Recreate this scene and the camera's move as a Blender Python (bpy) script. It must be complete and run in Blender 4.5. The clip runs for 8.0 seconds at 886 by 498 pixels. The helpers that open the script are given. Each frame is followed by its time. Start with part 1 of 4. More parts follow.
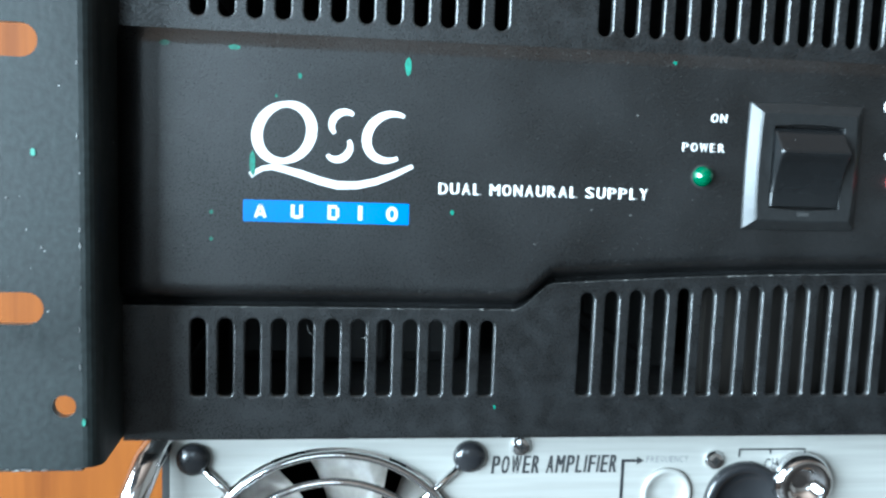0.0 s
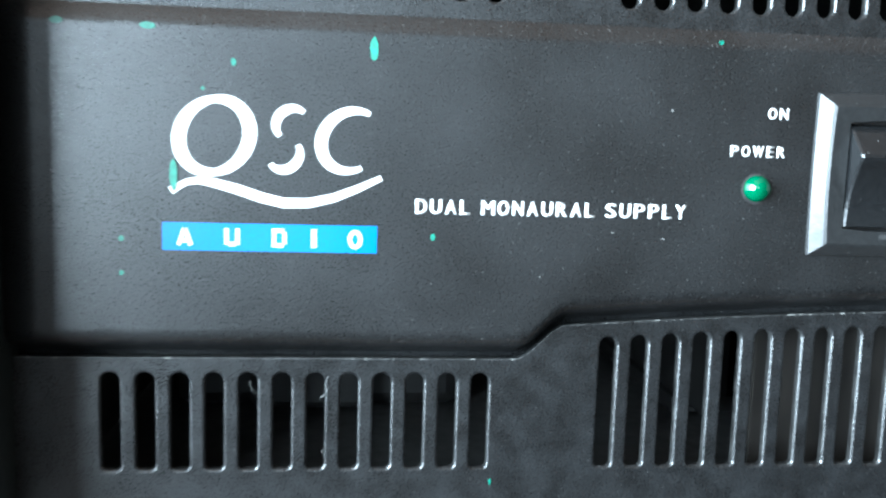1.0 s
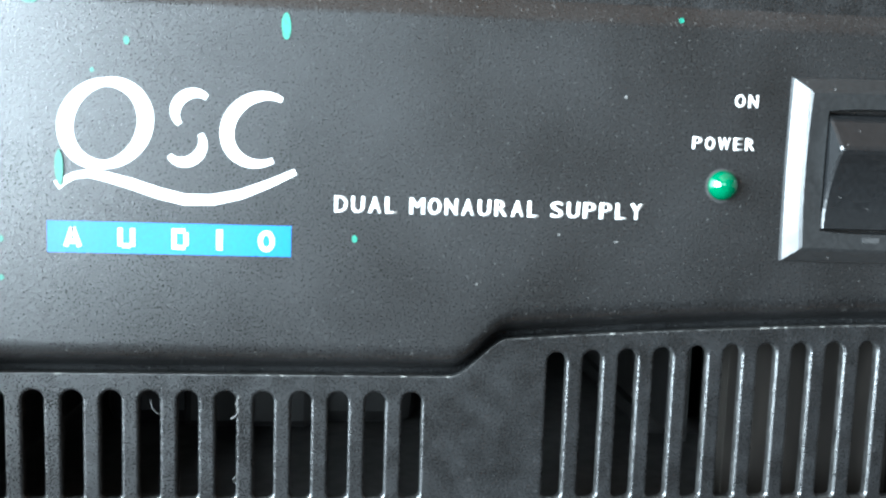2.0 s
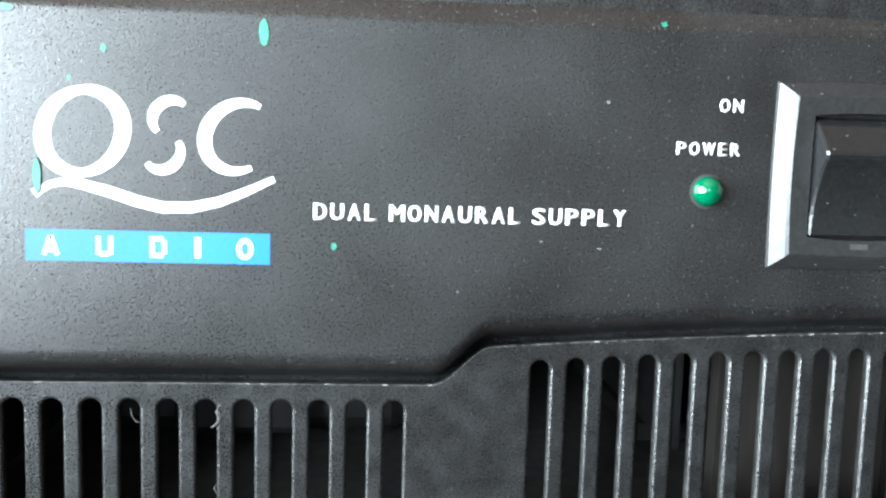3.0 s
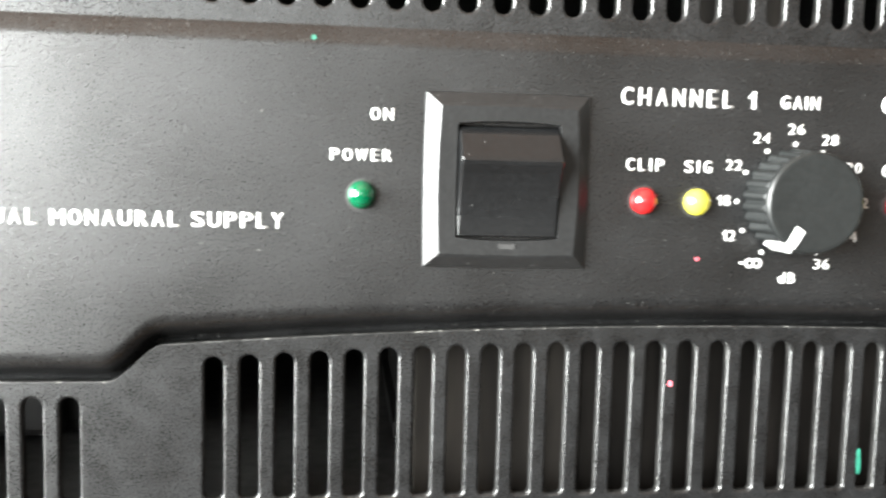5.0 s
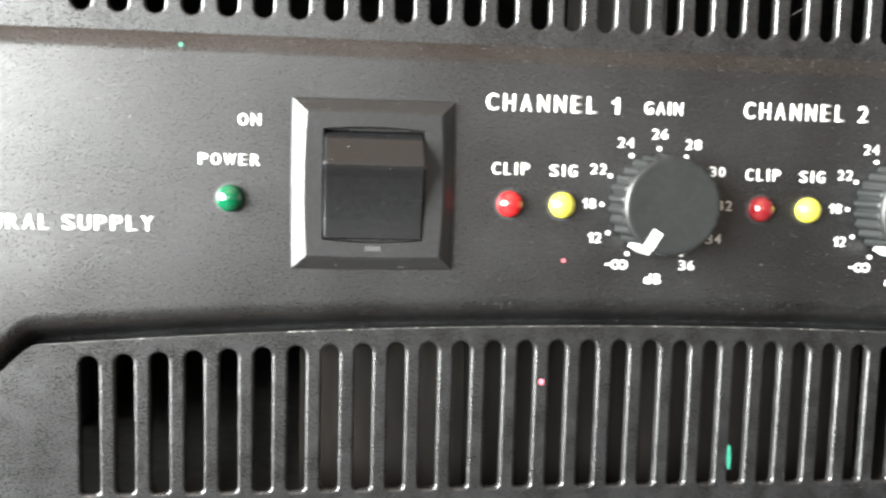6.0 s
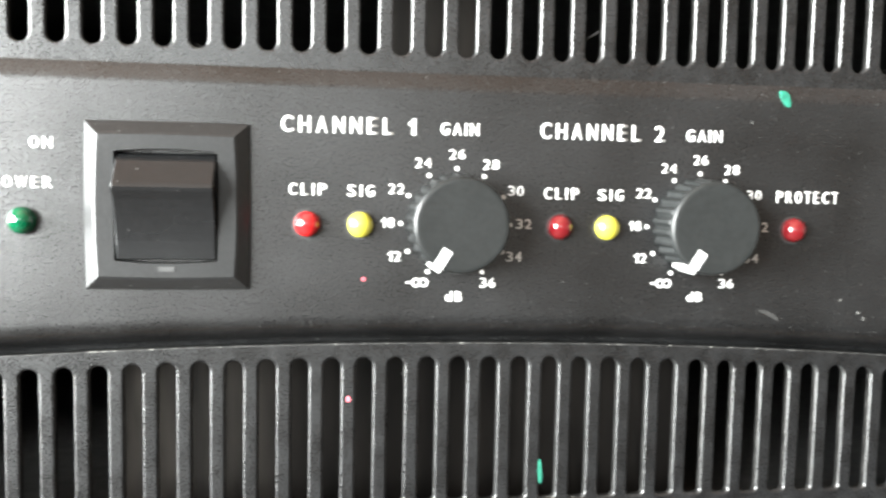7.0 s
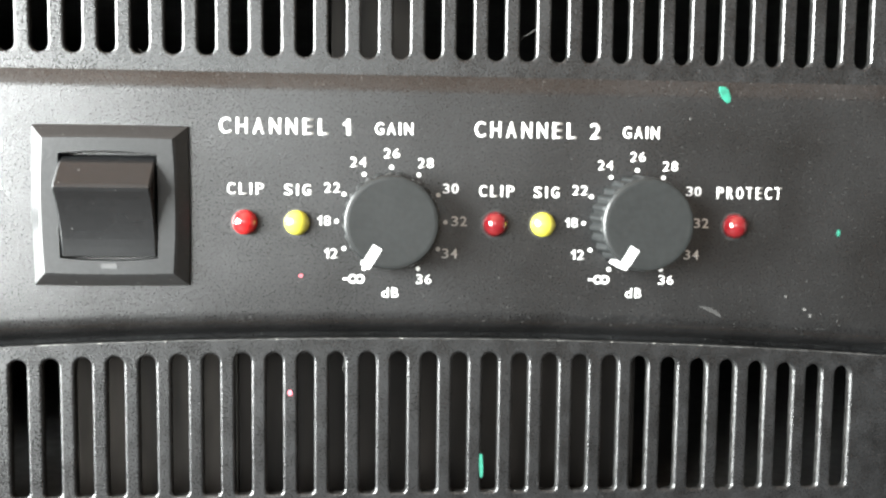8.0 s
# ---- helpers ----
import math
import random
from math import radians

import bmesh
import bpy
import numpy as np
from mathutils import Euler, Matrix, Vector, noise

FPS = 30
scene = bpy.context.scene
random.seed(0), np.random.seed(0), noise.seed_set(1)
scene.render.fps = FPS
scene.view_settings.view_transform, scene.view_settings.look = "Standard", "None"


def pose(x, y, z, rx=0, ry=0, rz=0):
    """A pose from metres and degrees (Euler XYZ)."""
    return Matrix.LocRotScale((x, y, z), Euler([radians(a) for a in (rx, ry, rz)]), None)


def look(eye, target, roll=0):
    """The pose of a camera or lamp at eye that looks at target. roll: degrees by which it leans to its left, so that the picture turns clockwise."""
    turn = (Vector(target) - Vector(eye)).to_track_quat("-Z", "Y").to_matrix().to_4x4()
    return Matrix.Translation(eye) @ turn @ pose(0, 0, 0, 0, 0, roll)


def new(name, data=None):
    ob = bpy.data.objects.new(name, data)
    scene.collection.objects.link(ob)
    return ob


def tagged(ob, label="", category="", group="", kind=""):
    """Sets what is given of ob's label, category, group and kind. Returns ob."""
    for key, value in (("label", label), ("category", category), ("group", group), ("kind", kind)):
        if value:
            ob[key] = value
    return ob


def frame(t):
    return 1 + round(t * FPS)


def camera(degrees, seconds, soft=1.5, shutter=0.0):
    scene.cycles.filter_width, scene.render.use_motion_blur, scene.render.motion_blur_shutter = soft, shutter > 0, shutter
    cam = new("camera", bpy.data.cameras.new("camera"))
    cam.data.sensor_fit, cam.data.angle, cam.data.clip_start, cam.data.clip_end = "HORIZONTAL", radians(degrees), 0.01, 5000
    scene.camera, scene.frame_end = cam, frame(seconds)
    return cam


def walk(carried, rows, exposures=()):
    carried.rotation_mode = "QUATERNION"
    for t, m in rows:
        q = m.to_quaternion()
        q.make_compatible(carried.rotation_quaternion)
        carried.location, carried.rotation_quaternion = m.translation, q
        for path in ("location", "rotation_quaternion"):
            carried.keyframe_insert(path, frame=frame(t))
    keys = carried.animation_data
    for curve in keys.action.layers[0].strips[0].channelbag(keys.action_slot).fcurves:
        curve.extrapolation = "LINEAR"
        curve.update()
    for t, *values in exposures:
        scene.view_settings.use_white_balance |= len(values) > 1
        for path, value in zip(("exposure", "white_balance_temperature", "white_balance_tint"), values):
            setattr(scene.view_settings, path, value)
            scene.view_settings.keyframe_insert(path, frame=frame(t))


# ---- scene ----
cam = camera(53.735, 8.0, soft=2.3, shutter=0.5)
PATH = [
    (0.0, (-0.13851, -0.20196, 0.22540), (-0.07410, 0.29042, 0.16693), 2.06),
    (0.5, (-0.13112, -0.17839, 0.22802), (-0.07841, 0.31472, 0.16430), 1.70),
    (1.0, (-0.12494, -0.15727, 0.22768), (-0.07284, 0.33611, 0.16557), 1.78),
    (1.5, (-0.11526, -0.14350, 0.22449), (-0.06503, 0.35063, 0.16692), 1.88),
    (3.0, (-0.10336, -0.13995, 0.22552), (-0.06588, 0.35559, 0.17037), 1.66),
    (3.5, (-0.09846, -0.14426, 0.22616), (-0.05782, 0.35099, 0.17068), 1.63),
    (4.0, (-0.08537, -0.14729, 0.22554), (-0.03843, 0.34755, 0.17143), 1.67),
    (4.2, (-0.07643, -0.14760, 0.22794), (-0.03297, 0.34686, 0.16773), 1.62),
    (5.5, (-0.04239, -0.15583, 0.22481), (0.01887, 0.33865, 0.18309), 1.41),
    (6.0, (-0.03021, -0.15865, 0.22753), (0.02811, 0.33553, 0.17864), 1.50),
    (6.5, (-0.01380, -0.16218, 0.22589), (0.04424, 0.33298, 0.18783), 1.31),
    (7.0, (0.00316, -0.16520, 0.22936), (0.07239, 0.32834, 0.18903), 1.17),
    (7.5, (0.01532, -0.16960, 0.22940), (0.07358, 0.32540, 0.18966), 0.91),
    (8.0, (0.02613, -0.17105, 0.22892), (0.06324, 0.32601, 0.18954), 0.68),
]
EXPOSURES = [(0.0, -0.5, 4950, -6), (0.5, -0.1, 4950, -5), (1.0, 0.16, 5050, -4), (1.5, 0.27, 5200, -3), (3.0, 0.22, 5600, 0), (3.5, 0.15, 5850, 1), (4.2, 0.22, 6200, 3), (5.5, 0.56, 6380, 6), (8.0, 0.55, 6270, 5)]
walk(cam, [(t, look(eye, target, roll)) for t, eye, target, roll in PATH], EXPOSURES)

# ---- world and light: daylight from a window on the left, an added fill light behind ----
world = bpy.data.worlds.new("sky")
scene.world = world
world.use_nodes = True
sky = world.node_tree.nodes.new("ShaderNodeTexSky")
sky.sky_type, sky.sun_disc = "NISHITA", False
sky.sun_elevation, sky.sun_rotation = radians(40), radians(200)
world.node_tree.links.new(sky.outputs[0], world.node_tree.nodes["Background"].inputs[0])
world.node_tree.nodes["Background"].inputs[1].default_value = 0.12


def window_light(name, eye, target, w, h, power, colour):
    lamp = bpy.data.lights.new(name, "AREA")
    lamp.shape, lamp.size, lamp.size_y, lamp.energy, lamp.color = "RECTANGLE", w, h, power, colour
    new(name, lamp).matrix_world = look(eye, target)


window_light("window_daylight", (-1.47, -1.2, 0.5), (0.0, -1.2, 0.5), 2.0, 1.1, 560, (1.0, 0.99, 0.97))
# added fill from behind, to lift the shaded left of the face
window_light("rear_window_daylight", (-0.7, -4.47, 1.05), (-0.7, 0.0, 1.05), 1.2, 1.2, 28, (1.0, 0.99, 0.97))


# ---- materials ----
def material(name, base, rough=0.5, metal=0.0, grain=900, bump=0.0, vary=0.25, blotch=25, specks=0.0, rough_vary=0.1,
             coat=0.0, spec=0.5, speck_colour=(0.35, 0.35, 0.34), speck_scale=420, stretch=(1, 1, 1), sparkle=0.0, each=0.0):
    m = bpy.data.materials.new(name)
    m.use_nodes = True
    nt = m.node_tree
    p = nt.nodes["Principled BSDF"]
    p.inputs["Metallic"].default_value = metal
    p.inputs["Coat Weight"].default_value = coat
    p.inputs["Specular IOR Level"].default_value = spec
    tc = nt.nodes.new("ShaderNodeTexCoord")
    mp = nt.nodes.new("ShaderNodeMapping")
    mp.inputs["Scale"].default_value = stretch
    nt.links.new(tc.outputs["Object"], mp.inputs[0])

    def noise_node(scale, detail=3.0):
        n = nt.nodes.new("ShaderNodeTexNoise")
        n.inputs["Scale"].default_value, n.inputs["Detail"].default_value = scale, detail
        nt.links.new(mp.outputs[0], n.inputs["Vector"])
        return n

    def mapped(node, lo, hi, a=0.3, b=0.7):
        r = nt.nodes.new("ShaderNodeMapRange")
        for i, v in enumerate((a, b, lo, hi)):
            r.inputs[i + 1].default_value = v
        nt.links.new(node.outputs["Fac"], r.inputs[0])
        return r

    fine, large = noise_node(grain, 2.0), noise_node(blotch, 4.0)
    f1, f2 = mapped(fine, 1 - vary, 1 + vary), mapped(large, 1 - vary * 0.7, 1 + vary * 0.7)
    mul = nt.nodes.new("ShaderNodeMath")
    mul.operation = "MULTIPLY"
    nt.links.new(f1.outputs[0], mul.inputs[0])
    nt.links.new(f2.outputs[0], mul.inputs[1])
    col = nt.nodes.new("ShaderNodeMix")
    col.data_type, col.blend_type = "RGBA", "MULTIPLY"
    col.inputs[0].default_value = 1.0
    col.inputs[6].default_value = (*base, 1)
    nt.links.new(mul.outputs[0], col.inputs[7])
    out = col.outputs[2]
    if specks:
        # pale spots: dust, and on the textured plastic also painted glints
        dust = noise_node(speck_scale, 1.0)
        mask = mapped(dust, 0.0, 1.0, specks, specks + 0.04)
        mix = nt.nodes.new("ShaderNodeMix")
        mix.data_type = "RGBA"
        nt.links.new(mask.outputs[0], mix.inputs[0])
        nt.links.new(out, mix.inputs[6])
        mix.inputs[7].default_value = (*speck_colour, 1)
        out = mix.outputs[2]
    nt.links.new(out, p.inputs["Base Color"])
    rr = mapped(large, rough - rough_vary, rough + rough_vary)
    gloss = rr.outputs[0]
    if sparkle:
        # fine glints: the roughness changes from grain to grain
        add = nt.nodes.new("ShaderNodeMath")
        add.operation = "ADD"
        nt.links.new(gloss, add.inputs[0])
        nt.links.new(mapped(noise_node(3400, 2.0), -sparkle, sparkle).outputs[0], add.inputs[1])
        gloss = add.outputs[0]
    if each:
        # one piece is a little more worn than the next
        info = nt.nodes.new("ShaderNodeObjectInfo")
        shift = nt.nodes.new("ShaderNodeMapRange")
        shift.inputs[3].default_value, shift.inputs[4].default_value = -each, each
        nt.links.new(info.outputs["Random"], shift.inputs[0])
        add = nt.nodes.new("ShaderNodeMath")
        add.operation = "ADD"
        nt.links.new(gloss, add.inputs[0])
        nt.links.new(shift.outputs[0], add.inputs[1])
        gloss = add.outputs[0]
    nt.links.new(gloss, p.inputs["Roughness"])
    if bump:
        b = nt.nodes.new("ShaderNodeBump")
        b.inputs["Strength"].default_value, b.inputs["Distance"].default_value = 1.0, bump
        nt.links.new(fine.outputs["Fac"], b.inputs["Height"])
        nt.links.new(b.outputs[0], p.inputs["Normal"])
    return m


def wood_material(name, light, dark, scale, rough=0.4, along="z"):
    m = bpy.data.materials.new(name)
    m.use_nodes = True
    nt = m.node_tree
    p = nt.nodes["Principled BSDF"]
    tc = nt.nodes.new("ShaderNodeTexCoord")
    mp = nt.nodes.new("ShaderNodeMapping")
    s = [scale, scale, scale]
    s["xyz".index(along)] = scale * 0.06
    mp.inputs["Scale"].default_value = s
    nt.links.new(tc.outputs["Object"], mp.inputs[0])
    n = nt.nodes.new("ShaderNodeTexNoise")
    n.inputs["Scale"].default_value, n.inputs["Detail"].default_value, n.inputs["Distortion"].default_value = 1.0, 6.0, 0.6
    nt.links.new(mp.outputs[0], n.inputs["Vector"])
    ramp = nt.nodes.new("ShaderNodeValToRGB")
    ramp.color_ramp.elements[0].position, ramp.color_ramp.elements[0].color = 0.35, (*dark, 1)
    ramp.color_ramp.elements[1].position, ramp.color_ramp.elements[1].color = 0.65, (*light, 1)
    nt.links.new(n.outputs["Fac"], ramp.inputs[0])
    nt.links.new(ramp.outputs[0], p.inputs["Base Color"])
    b = nt.nodes.new("ShaderNodeBump")
    b.inputs["Strength"].default_value, b.inputs["Distance"].default_value = 0.4, 0.0005
    nt.links.new(n.outputs["Fac"], b.inputs["Height"])
    nt.links.new(b.outputs[0], p.inputs["Normal"])
    p.inputs["Roughness"].default_value = rough
    p.inputs["Specular IOR Level"].default_value = 0.12
    return m


# its specks are dust plus the grain's sparkle put into the colour
PLASTIC = material("textured_black_plastic", (0.004, 0.0041, 0.0043), 0.33, grain=3200, bump=0.00006, vary=0.85, spec=0.6, blotch=45,
                   specks=0.685, speck_scale=2200, speck_colour=(0.033, 0.033, 0.032), rough_vary=0.015, sparkle=0.11)
FRAME = material("smooth_black_frame_plastic", (0.0045, 0.0047, 0.005), 0.3, grain=2600, bump=0.00005, vary=0.7, spec=0.65, blotch=220,
                 specks=0.74, speck_scale=1500, speck_colour=(0.02, 0.02, 0.02), rough_vary=0.018, sparkle=0.09, each=0.015)
# slot rims: worn, and the highlight they catch is in the colour too
RIM = material("worn_lit_slot_rim", (0.02, 0.0198, 0.019), 0.5, grain=1400, bump=0.00008, vary=0.7, blotch=400, specks=0.7,
               speck_colour=(0.16, 0.155, 0.145), speck_scale=1500, spec=0.25)
# pale colour for the bright line where the lip catches light
LIP = material("lip_highlight", (0.02, 0.0198, 0.0192), 0.4, grain=1400, vary=0.8, blotch=300, specks=0.66, speck_colour=(0.12, 0.118, 0.11), speck_scale=700)
# slot side walls: frame plastic coloured lighter, the window's light put into it
SLOT_WALL = material("lit_slot_wall", (0.009, 0.0088, 0.0085), 0.5, grain=1400, bump=0.00008, vary=0.7, blotch=250, specks=0.72,
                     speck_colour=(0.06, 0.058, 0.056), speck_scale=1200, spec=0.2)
SMOOTH = material("satin_black_plastic", (0.008, 0.0082, 0.0084), 0.36, grain=1500, bump=0.00003, vary=0.25, specks=0.76, speck_scale=1200, speck_colour=(0.07, 0.07, 0.068), rough_vary=0.05, spec=0.33)
ROCKER = material("rocker_plastic", (0.005, 0.0052, 0.0055), 0.27, grain=1500, bump=0.00002, vary=0.25, specks=0.76, speck_scale=1300, speck_colour=(0.07, 0.07, 0.068), rough_vary=0.05, spec=0.4)
KNOB = material("knob_plastic", (0.008, 0.0088, 0.0088), 0.38, grain=1200, bump=0.00002, vary=0.15, rough_vary=0.05, spec=0.32)
EAR = material("black_painted_steel", (0.007, 0.009, 0.0088), 0.52, metal=0.0, grain=700, bump=0.00006, vary=0.35, blotch=45, specks=0.8, spec=0.22,
               speck_scale=900, rough_vary=0.1)
STEEL = material("worn_bare_steel", (0.3, 0.3, 0.29), 0.35, metal=1.0, grain=800, bump=0.00003, vary=0.2)
# case colour raised so that it bounces light behind the slots
CASE_SHEET = material("lightened_case_sheet", (0.045, 0.045, 0.044), 0.6, grain=300, vary=0.3, blotch=50, spec=0.3)
DARK = material("dark_interior_metal", (0.008, 0.0078, 0.0076), 0.6, grain=300, vary=0.4, blotch=70)
# brighter and dimmer copy of one colour, for the interior behind the slots
INSIDE_LIGHT = material("interior_tone_light", (0.015, 0.0132, 0.0115), 0.8, spec=0.15, stretch=(1, 1, 0.15), grain=300, vary=0.5, blotch=70)
INSIDE_DIM = material("interior_tone_dim", (0.006, 0.0052, 0.0046), 0.8, spec=0.1, stretch=(1, 1, 0.15), grain=300, vary=0.5, blotch=70)
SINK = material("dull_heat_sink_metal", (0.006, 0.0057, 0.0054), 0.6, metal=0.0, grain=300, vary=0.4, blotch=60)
WHITE = material("white_screen_print", (0.41, 0.41, 0.4), 0.5, grain=1500, vary=0.06)
BLUE = material("blue_screen_print", (0.0, 0.078, 0.26), 0.45, grain=1500, vary=0.08)
RED_LED = material("red_lens", (0.26, 0.008, 0.009), 0.14, vary=0.05, coat=0.6, rough_vary=0.03)
DEEP_LED = material("deep_red_lens", (0.095, 0.005, 0.007), 0.14, vary=0.05, coat=0.6, rough_vary=0.03)
YELLOW_LED = material("yellow_lens", (0.33, 0.3, 0.035), 0.2, vary=0.05, coat=0.5, rough_vary=0.03)
GREEN_LED = material("green_lens", (0.0, 0.05, 0.02), 0.13, vary=0.05, coat=0.6, rough_vary=0.03)
GREEN_PAINT = material("green_paint_fleck", (0.012, 0.1, 0.066), 0.5, vary=0.3, grain=900)
PINK_PAINT = material("pink_paint_fleck", (0.4, 0.08, 0.1), 0.5, vary=0.3, grain=900)
PALE_SCUFF = material("pale_scuff", (0.045, 0.044, 0.042), 0.7, vary=0.3, grain=900)
FAINT = material("faint_dust_smear", (0.011, 0.0107, 0.0103), 0.7, vary=0.6, grain=1500)
SILVER = material("brushed_silver_panel", (0.28, 0.272, 0.252), 0.42, metal=0.35, grain=500, bump=0.00001, vary=0.1, stretch=(0.05, 1, 1))
CHROME = material("chrome", (0.75, 0.75, 0.76), 0.1, metal=1.0, vary=0.04, rough_vary=0.04)
BLACK_INK = material("black_screen_print", (0.012, 0.012, 0.013), 0.5, vary=0.1)
GREY_INK = material("grey_screen_print", (0.12, 0.12, 0.125), 0.5, vary=0.1)
RATING = material("grey_moulded_mark", (0.014, 0.014, 0.014), 0.5, vary=0.3)
RUBBER = material("black_glossy_rivet", (0.012, 0.012, 0.013), 0.2, vary=0.1, rough_vary=0.05)
BLADE = material("fan_blade_plastic", (0.3, 0.27, 0.24), 0.4, vary=0.2, grain=300)
WOOD = wood_material("orange_varnished_wood", (0.15, 0.046, 0.005), (0.1, 0.028, 0.003), 60, 0.55, "z")
TABLE_WOOD = wood_material("dark_brown_table_wood", (0.14, 0.085, 0.05), (0.08, 0.045, 0.025), 50, 0.4, "x")
GAP = material("pale_joint", (0.3, 0.26, 0.22), 0.6, vary=0.2)
PLASTER = material("taupe_plaster", (0.3, 0.265, 0.23), 0.8, grain=120, bump=0.0004, vary=0.08, blotch=2)
CEILING = material("dark_brown_ceiling", (0.24, 0.175, 0.135), 0.85, grain=120, vary=0.08, blotch=2)
FLOOR = material("dark_brown_floor", (0.02, 0.015, 0.012), 0.7, grain=60, vary=0.2, blotch=3)
FRAME_WHITE = material("window_frame_paint", (0.75, 0.75, 0.73), 0.5, vary=0.06, grain=60, blotch=5)

# ---- building helpers ----
Z0 = 0.22  # height of the row of indicator lamps
SHIFT = [0.0, 0.0]  # sideways and upward shift of the unit being built (millimetres)


def mm(x, y, z):
    """Millimetres from the panel face and the lamp row to the world's metres."""
    return Vector(((x + SHIFT[0]) / 1000, y / 1000, Z0 + (z + SHIFT[1]) / 1000))


def thing(name, at, label, category, group="", kind=""):
    ob = new(name)
    ob.empty_display_size = 0.02
    ob.location = at
    return tagged(ob, label, category, group, kind)


def base_of(ob):
    at = Vector(ob.location)
    while ob.parent:
        ob = ob.parent
        at = at + ob.location
    return at


def part(name, bm, mats, parent=None, label="", smooth=False):
    """One bmesh in world metres as one mesh object under a thing or a part."""
    mats = mats if isinstance(mats, (list, tuple)) else [mats]
    me = bpy.data.meshes.new(name)
    if parent:
        bmesh.ops.translate(bm, vec=-base_of(parent), verts=bm.verts)
    if smooth:
        for f in bm.faces:
            f.smooth = True
    bm.to_mesh(me)
    bm.free()
    for m in mats:
        me.materials.append(m)
    ob = new(name, me)
    if parent:
        ob.parent = parent
    return tagged(ob, label)


def box(bm, lo, hi, bevel=0.0, seg=2):
    """A box between two corners (world metres), added to bm."""
    lo, hi = Vector(lo), Vector(hi)
    made = bmesh.ops.create_cube(bm, size=1.0)["verts"]
    for v in made:
        v.co = Vector([lo[i] + (v.co[i] + 0.5) * (hi[i] - lo[i]) for i in range(3)])
    if bevel:
        edges = list({e for v in made for e in v.link_edges})
        bmesh.ops.bevel(bm, geom=edges, offset=bevel, segments=seg, affect="EDGES", profile=0.5)


def prism(bm, outline, y0, y1, bevel=0.0, keep=(), seg=2):
    """A polygon of (x, z) millimetres extruded from y0 (front) to y1; the front rim is rounded but for the sides in keep."""
    front = [bm.verts.new(mm(x, y0, z)) for x, z in outline]
    back = [bm.verts.new(mm(x, y1, z)) for x, z in outline]
    n = len(outline)
    face = bm.faces.new(front)
    bm.faces.new(back[::-1])
    for i in range(n):
        bm.faces.new((front[i], back[i], back[(i + 1) % n], front[(i + 1) % n]))
    bm.normal_update()
    if face.normal.y > 0:
        bmesh.ops.reverse_faces(bm, faces=list({f for v in front + back for f in v.link_faces}))
    if bevel:
        rim = [bm.edges.get((front[i], front[(i + 1) % n])) for i in range(n) if i not in keep]
        bmesh.ops.bevel(bm, geom=rim, offset=bevel / 1000, segments=seg, affect="EDGES", profile=0.5)


def lathe(bm, cx, cz, profile, n=48):
    """Turn (radius, y) millimetres round an axis along y at (cx, cz)."""
    rings = []
    for r, y in profile:
        ring = []
        for i in range(n):
            a = 2 * math.pi * i / n
            ring.append(bm.verts.new(mm(cx + r * math.cos(a), y, cz + r * math.sin(a))))
        rings.append(ring)
    for a, b in zip(rings, rings[1:]):
        for i in range(n):
            bm.faces.new((a[i], a[(i + 1) % n], b[(i + 1) % n], b[i]))
    bm.faces.new(rings[0])
    bm.faces.new(rings[-1][::-1])
    bmesh.ops.recalc_face_normals(bm, faces=bm.faces)


def tube(bm, points, r, n=10, closed=False):
    """A round bar through points (world metres)."""
    pts = [Vector(p) for p in points]
    rings = []
    for i, p in enumerate(pts):
        a = pts[i - 1] if (i or closed) else p
        b = pts[(i + 1) % len(pts)] if (i < len(pts) - 1 or closed) else p
        d = (b - a).normalized()
        u = d.cross(Vector((0.03, 1, 0.05))).normalized()
        w = d.cross(u).normalized()
        rings.append([bm.verts.new(p + r * (math.cos(2 * math.pi * k / n) * u + math.sin(2 * math.pi * k / n) * w)) for k in range(n)])
    pairs = list(zip(rings, rings[1:])) + ([(rings[-1], rings[0])] if closed else [])
    for a, b in pairs:
        for k in range(n):
            bm.faces.new((a[k], a[(k + 1) % n], b[(k + 1) % n], b[k]))
    if not closed:
        bm.faces.new(rings[0])
        bm.faces.new(rings[-1][::-1])
    bmesh.ops.recalc_face_normals(bm, faces=bm.faces)


def stroke(bm, points, widths, y, depth=0.06):
    """A painted stroke along (x, z) millimetre points with a width at each."""
    left, right = [], []
    for i, (x, z) in enumerate(points):
        ax, az = points[max(i - 1, 0)]
        bx, bz = points[min(i + 1, len(points) - 1)]
        d = math.hypot(bx - ax, bz - az) or 1
        nx, nz = -(bz - az) / d, (bx - ax) / d
        w = widths[i] / 2
        left.append((x + nx * w, z + nz * w))
        right.append((x - nx * w, z - nz * w))
    a = [[bm.verts.new(mm(x, y - depth, z)) for x, z in side] for side in (left, right)]
    b = [[bm.verts.new(mm(x, y, z)) for x, z in side] for side in (left, right)]
    for i in range(len(points) - 1):
        bm.faces.new((a[0][i], a[0][i + 1], a[1][i + 1], a[1][i]))
        for k in (0, 1):
            bm.faces.new((a[k][i], b[k][i], b[k][i + 1], a[k][i + 1]))
    bmesh.ops.remove_doubles(bm, verts=bm.verts, dist=1e-6)
    bmesh.ops.recalc_face_normals(bm, faces=bm.faces)


WIDTHS = {"I": 0.3, "1": 0.62, "M": 1.15, "W": 1.3, "L": 0.88, "F": 0.9, "E": 0.92, " ": 0.42}


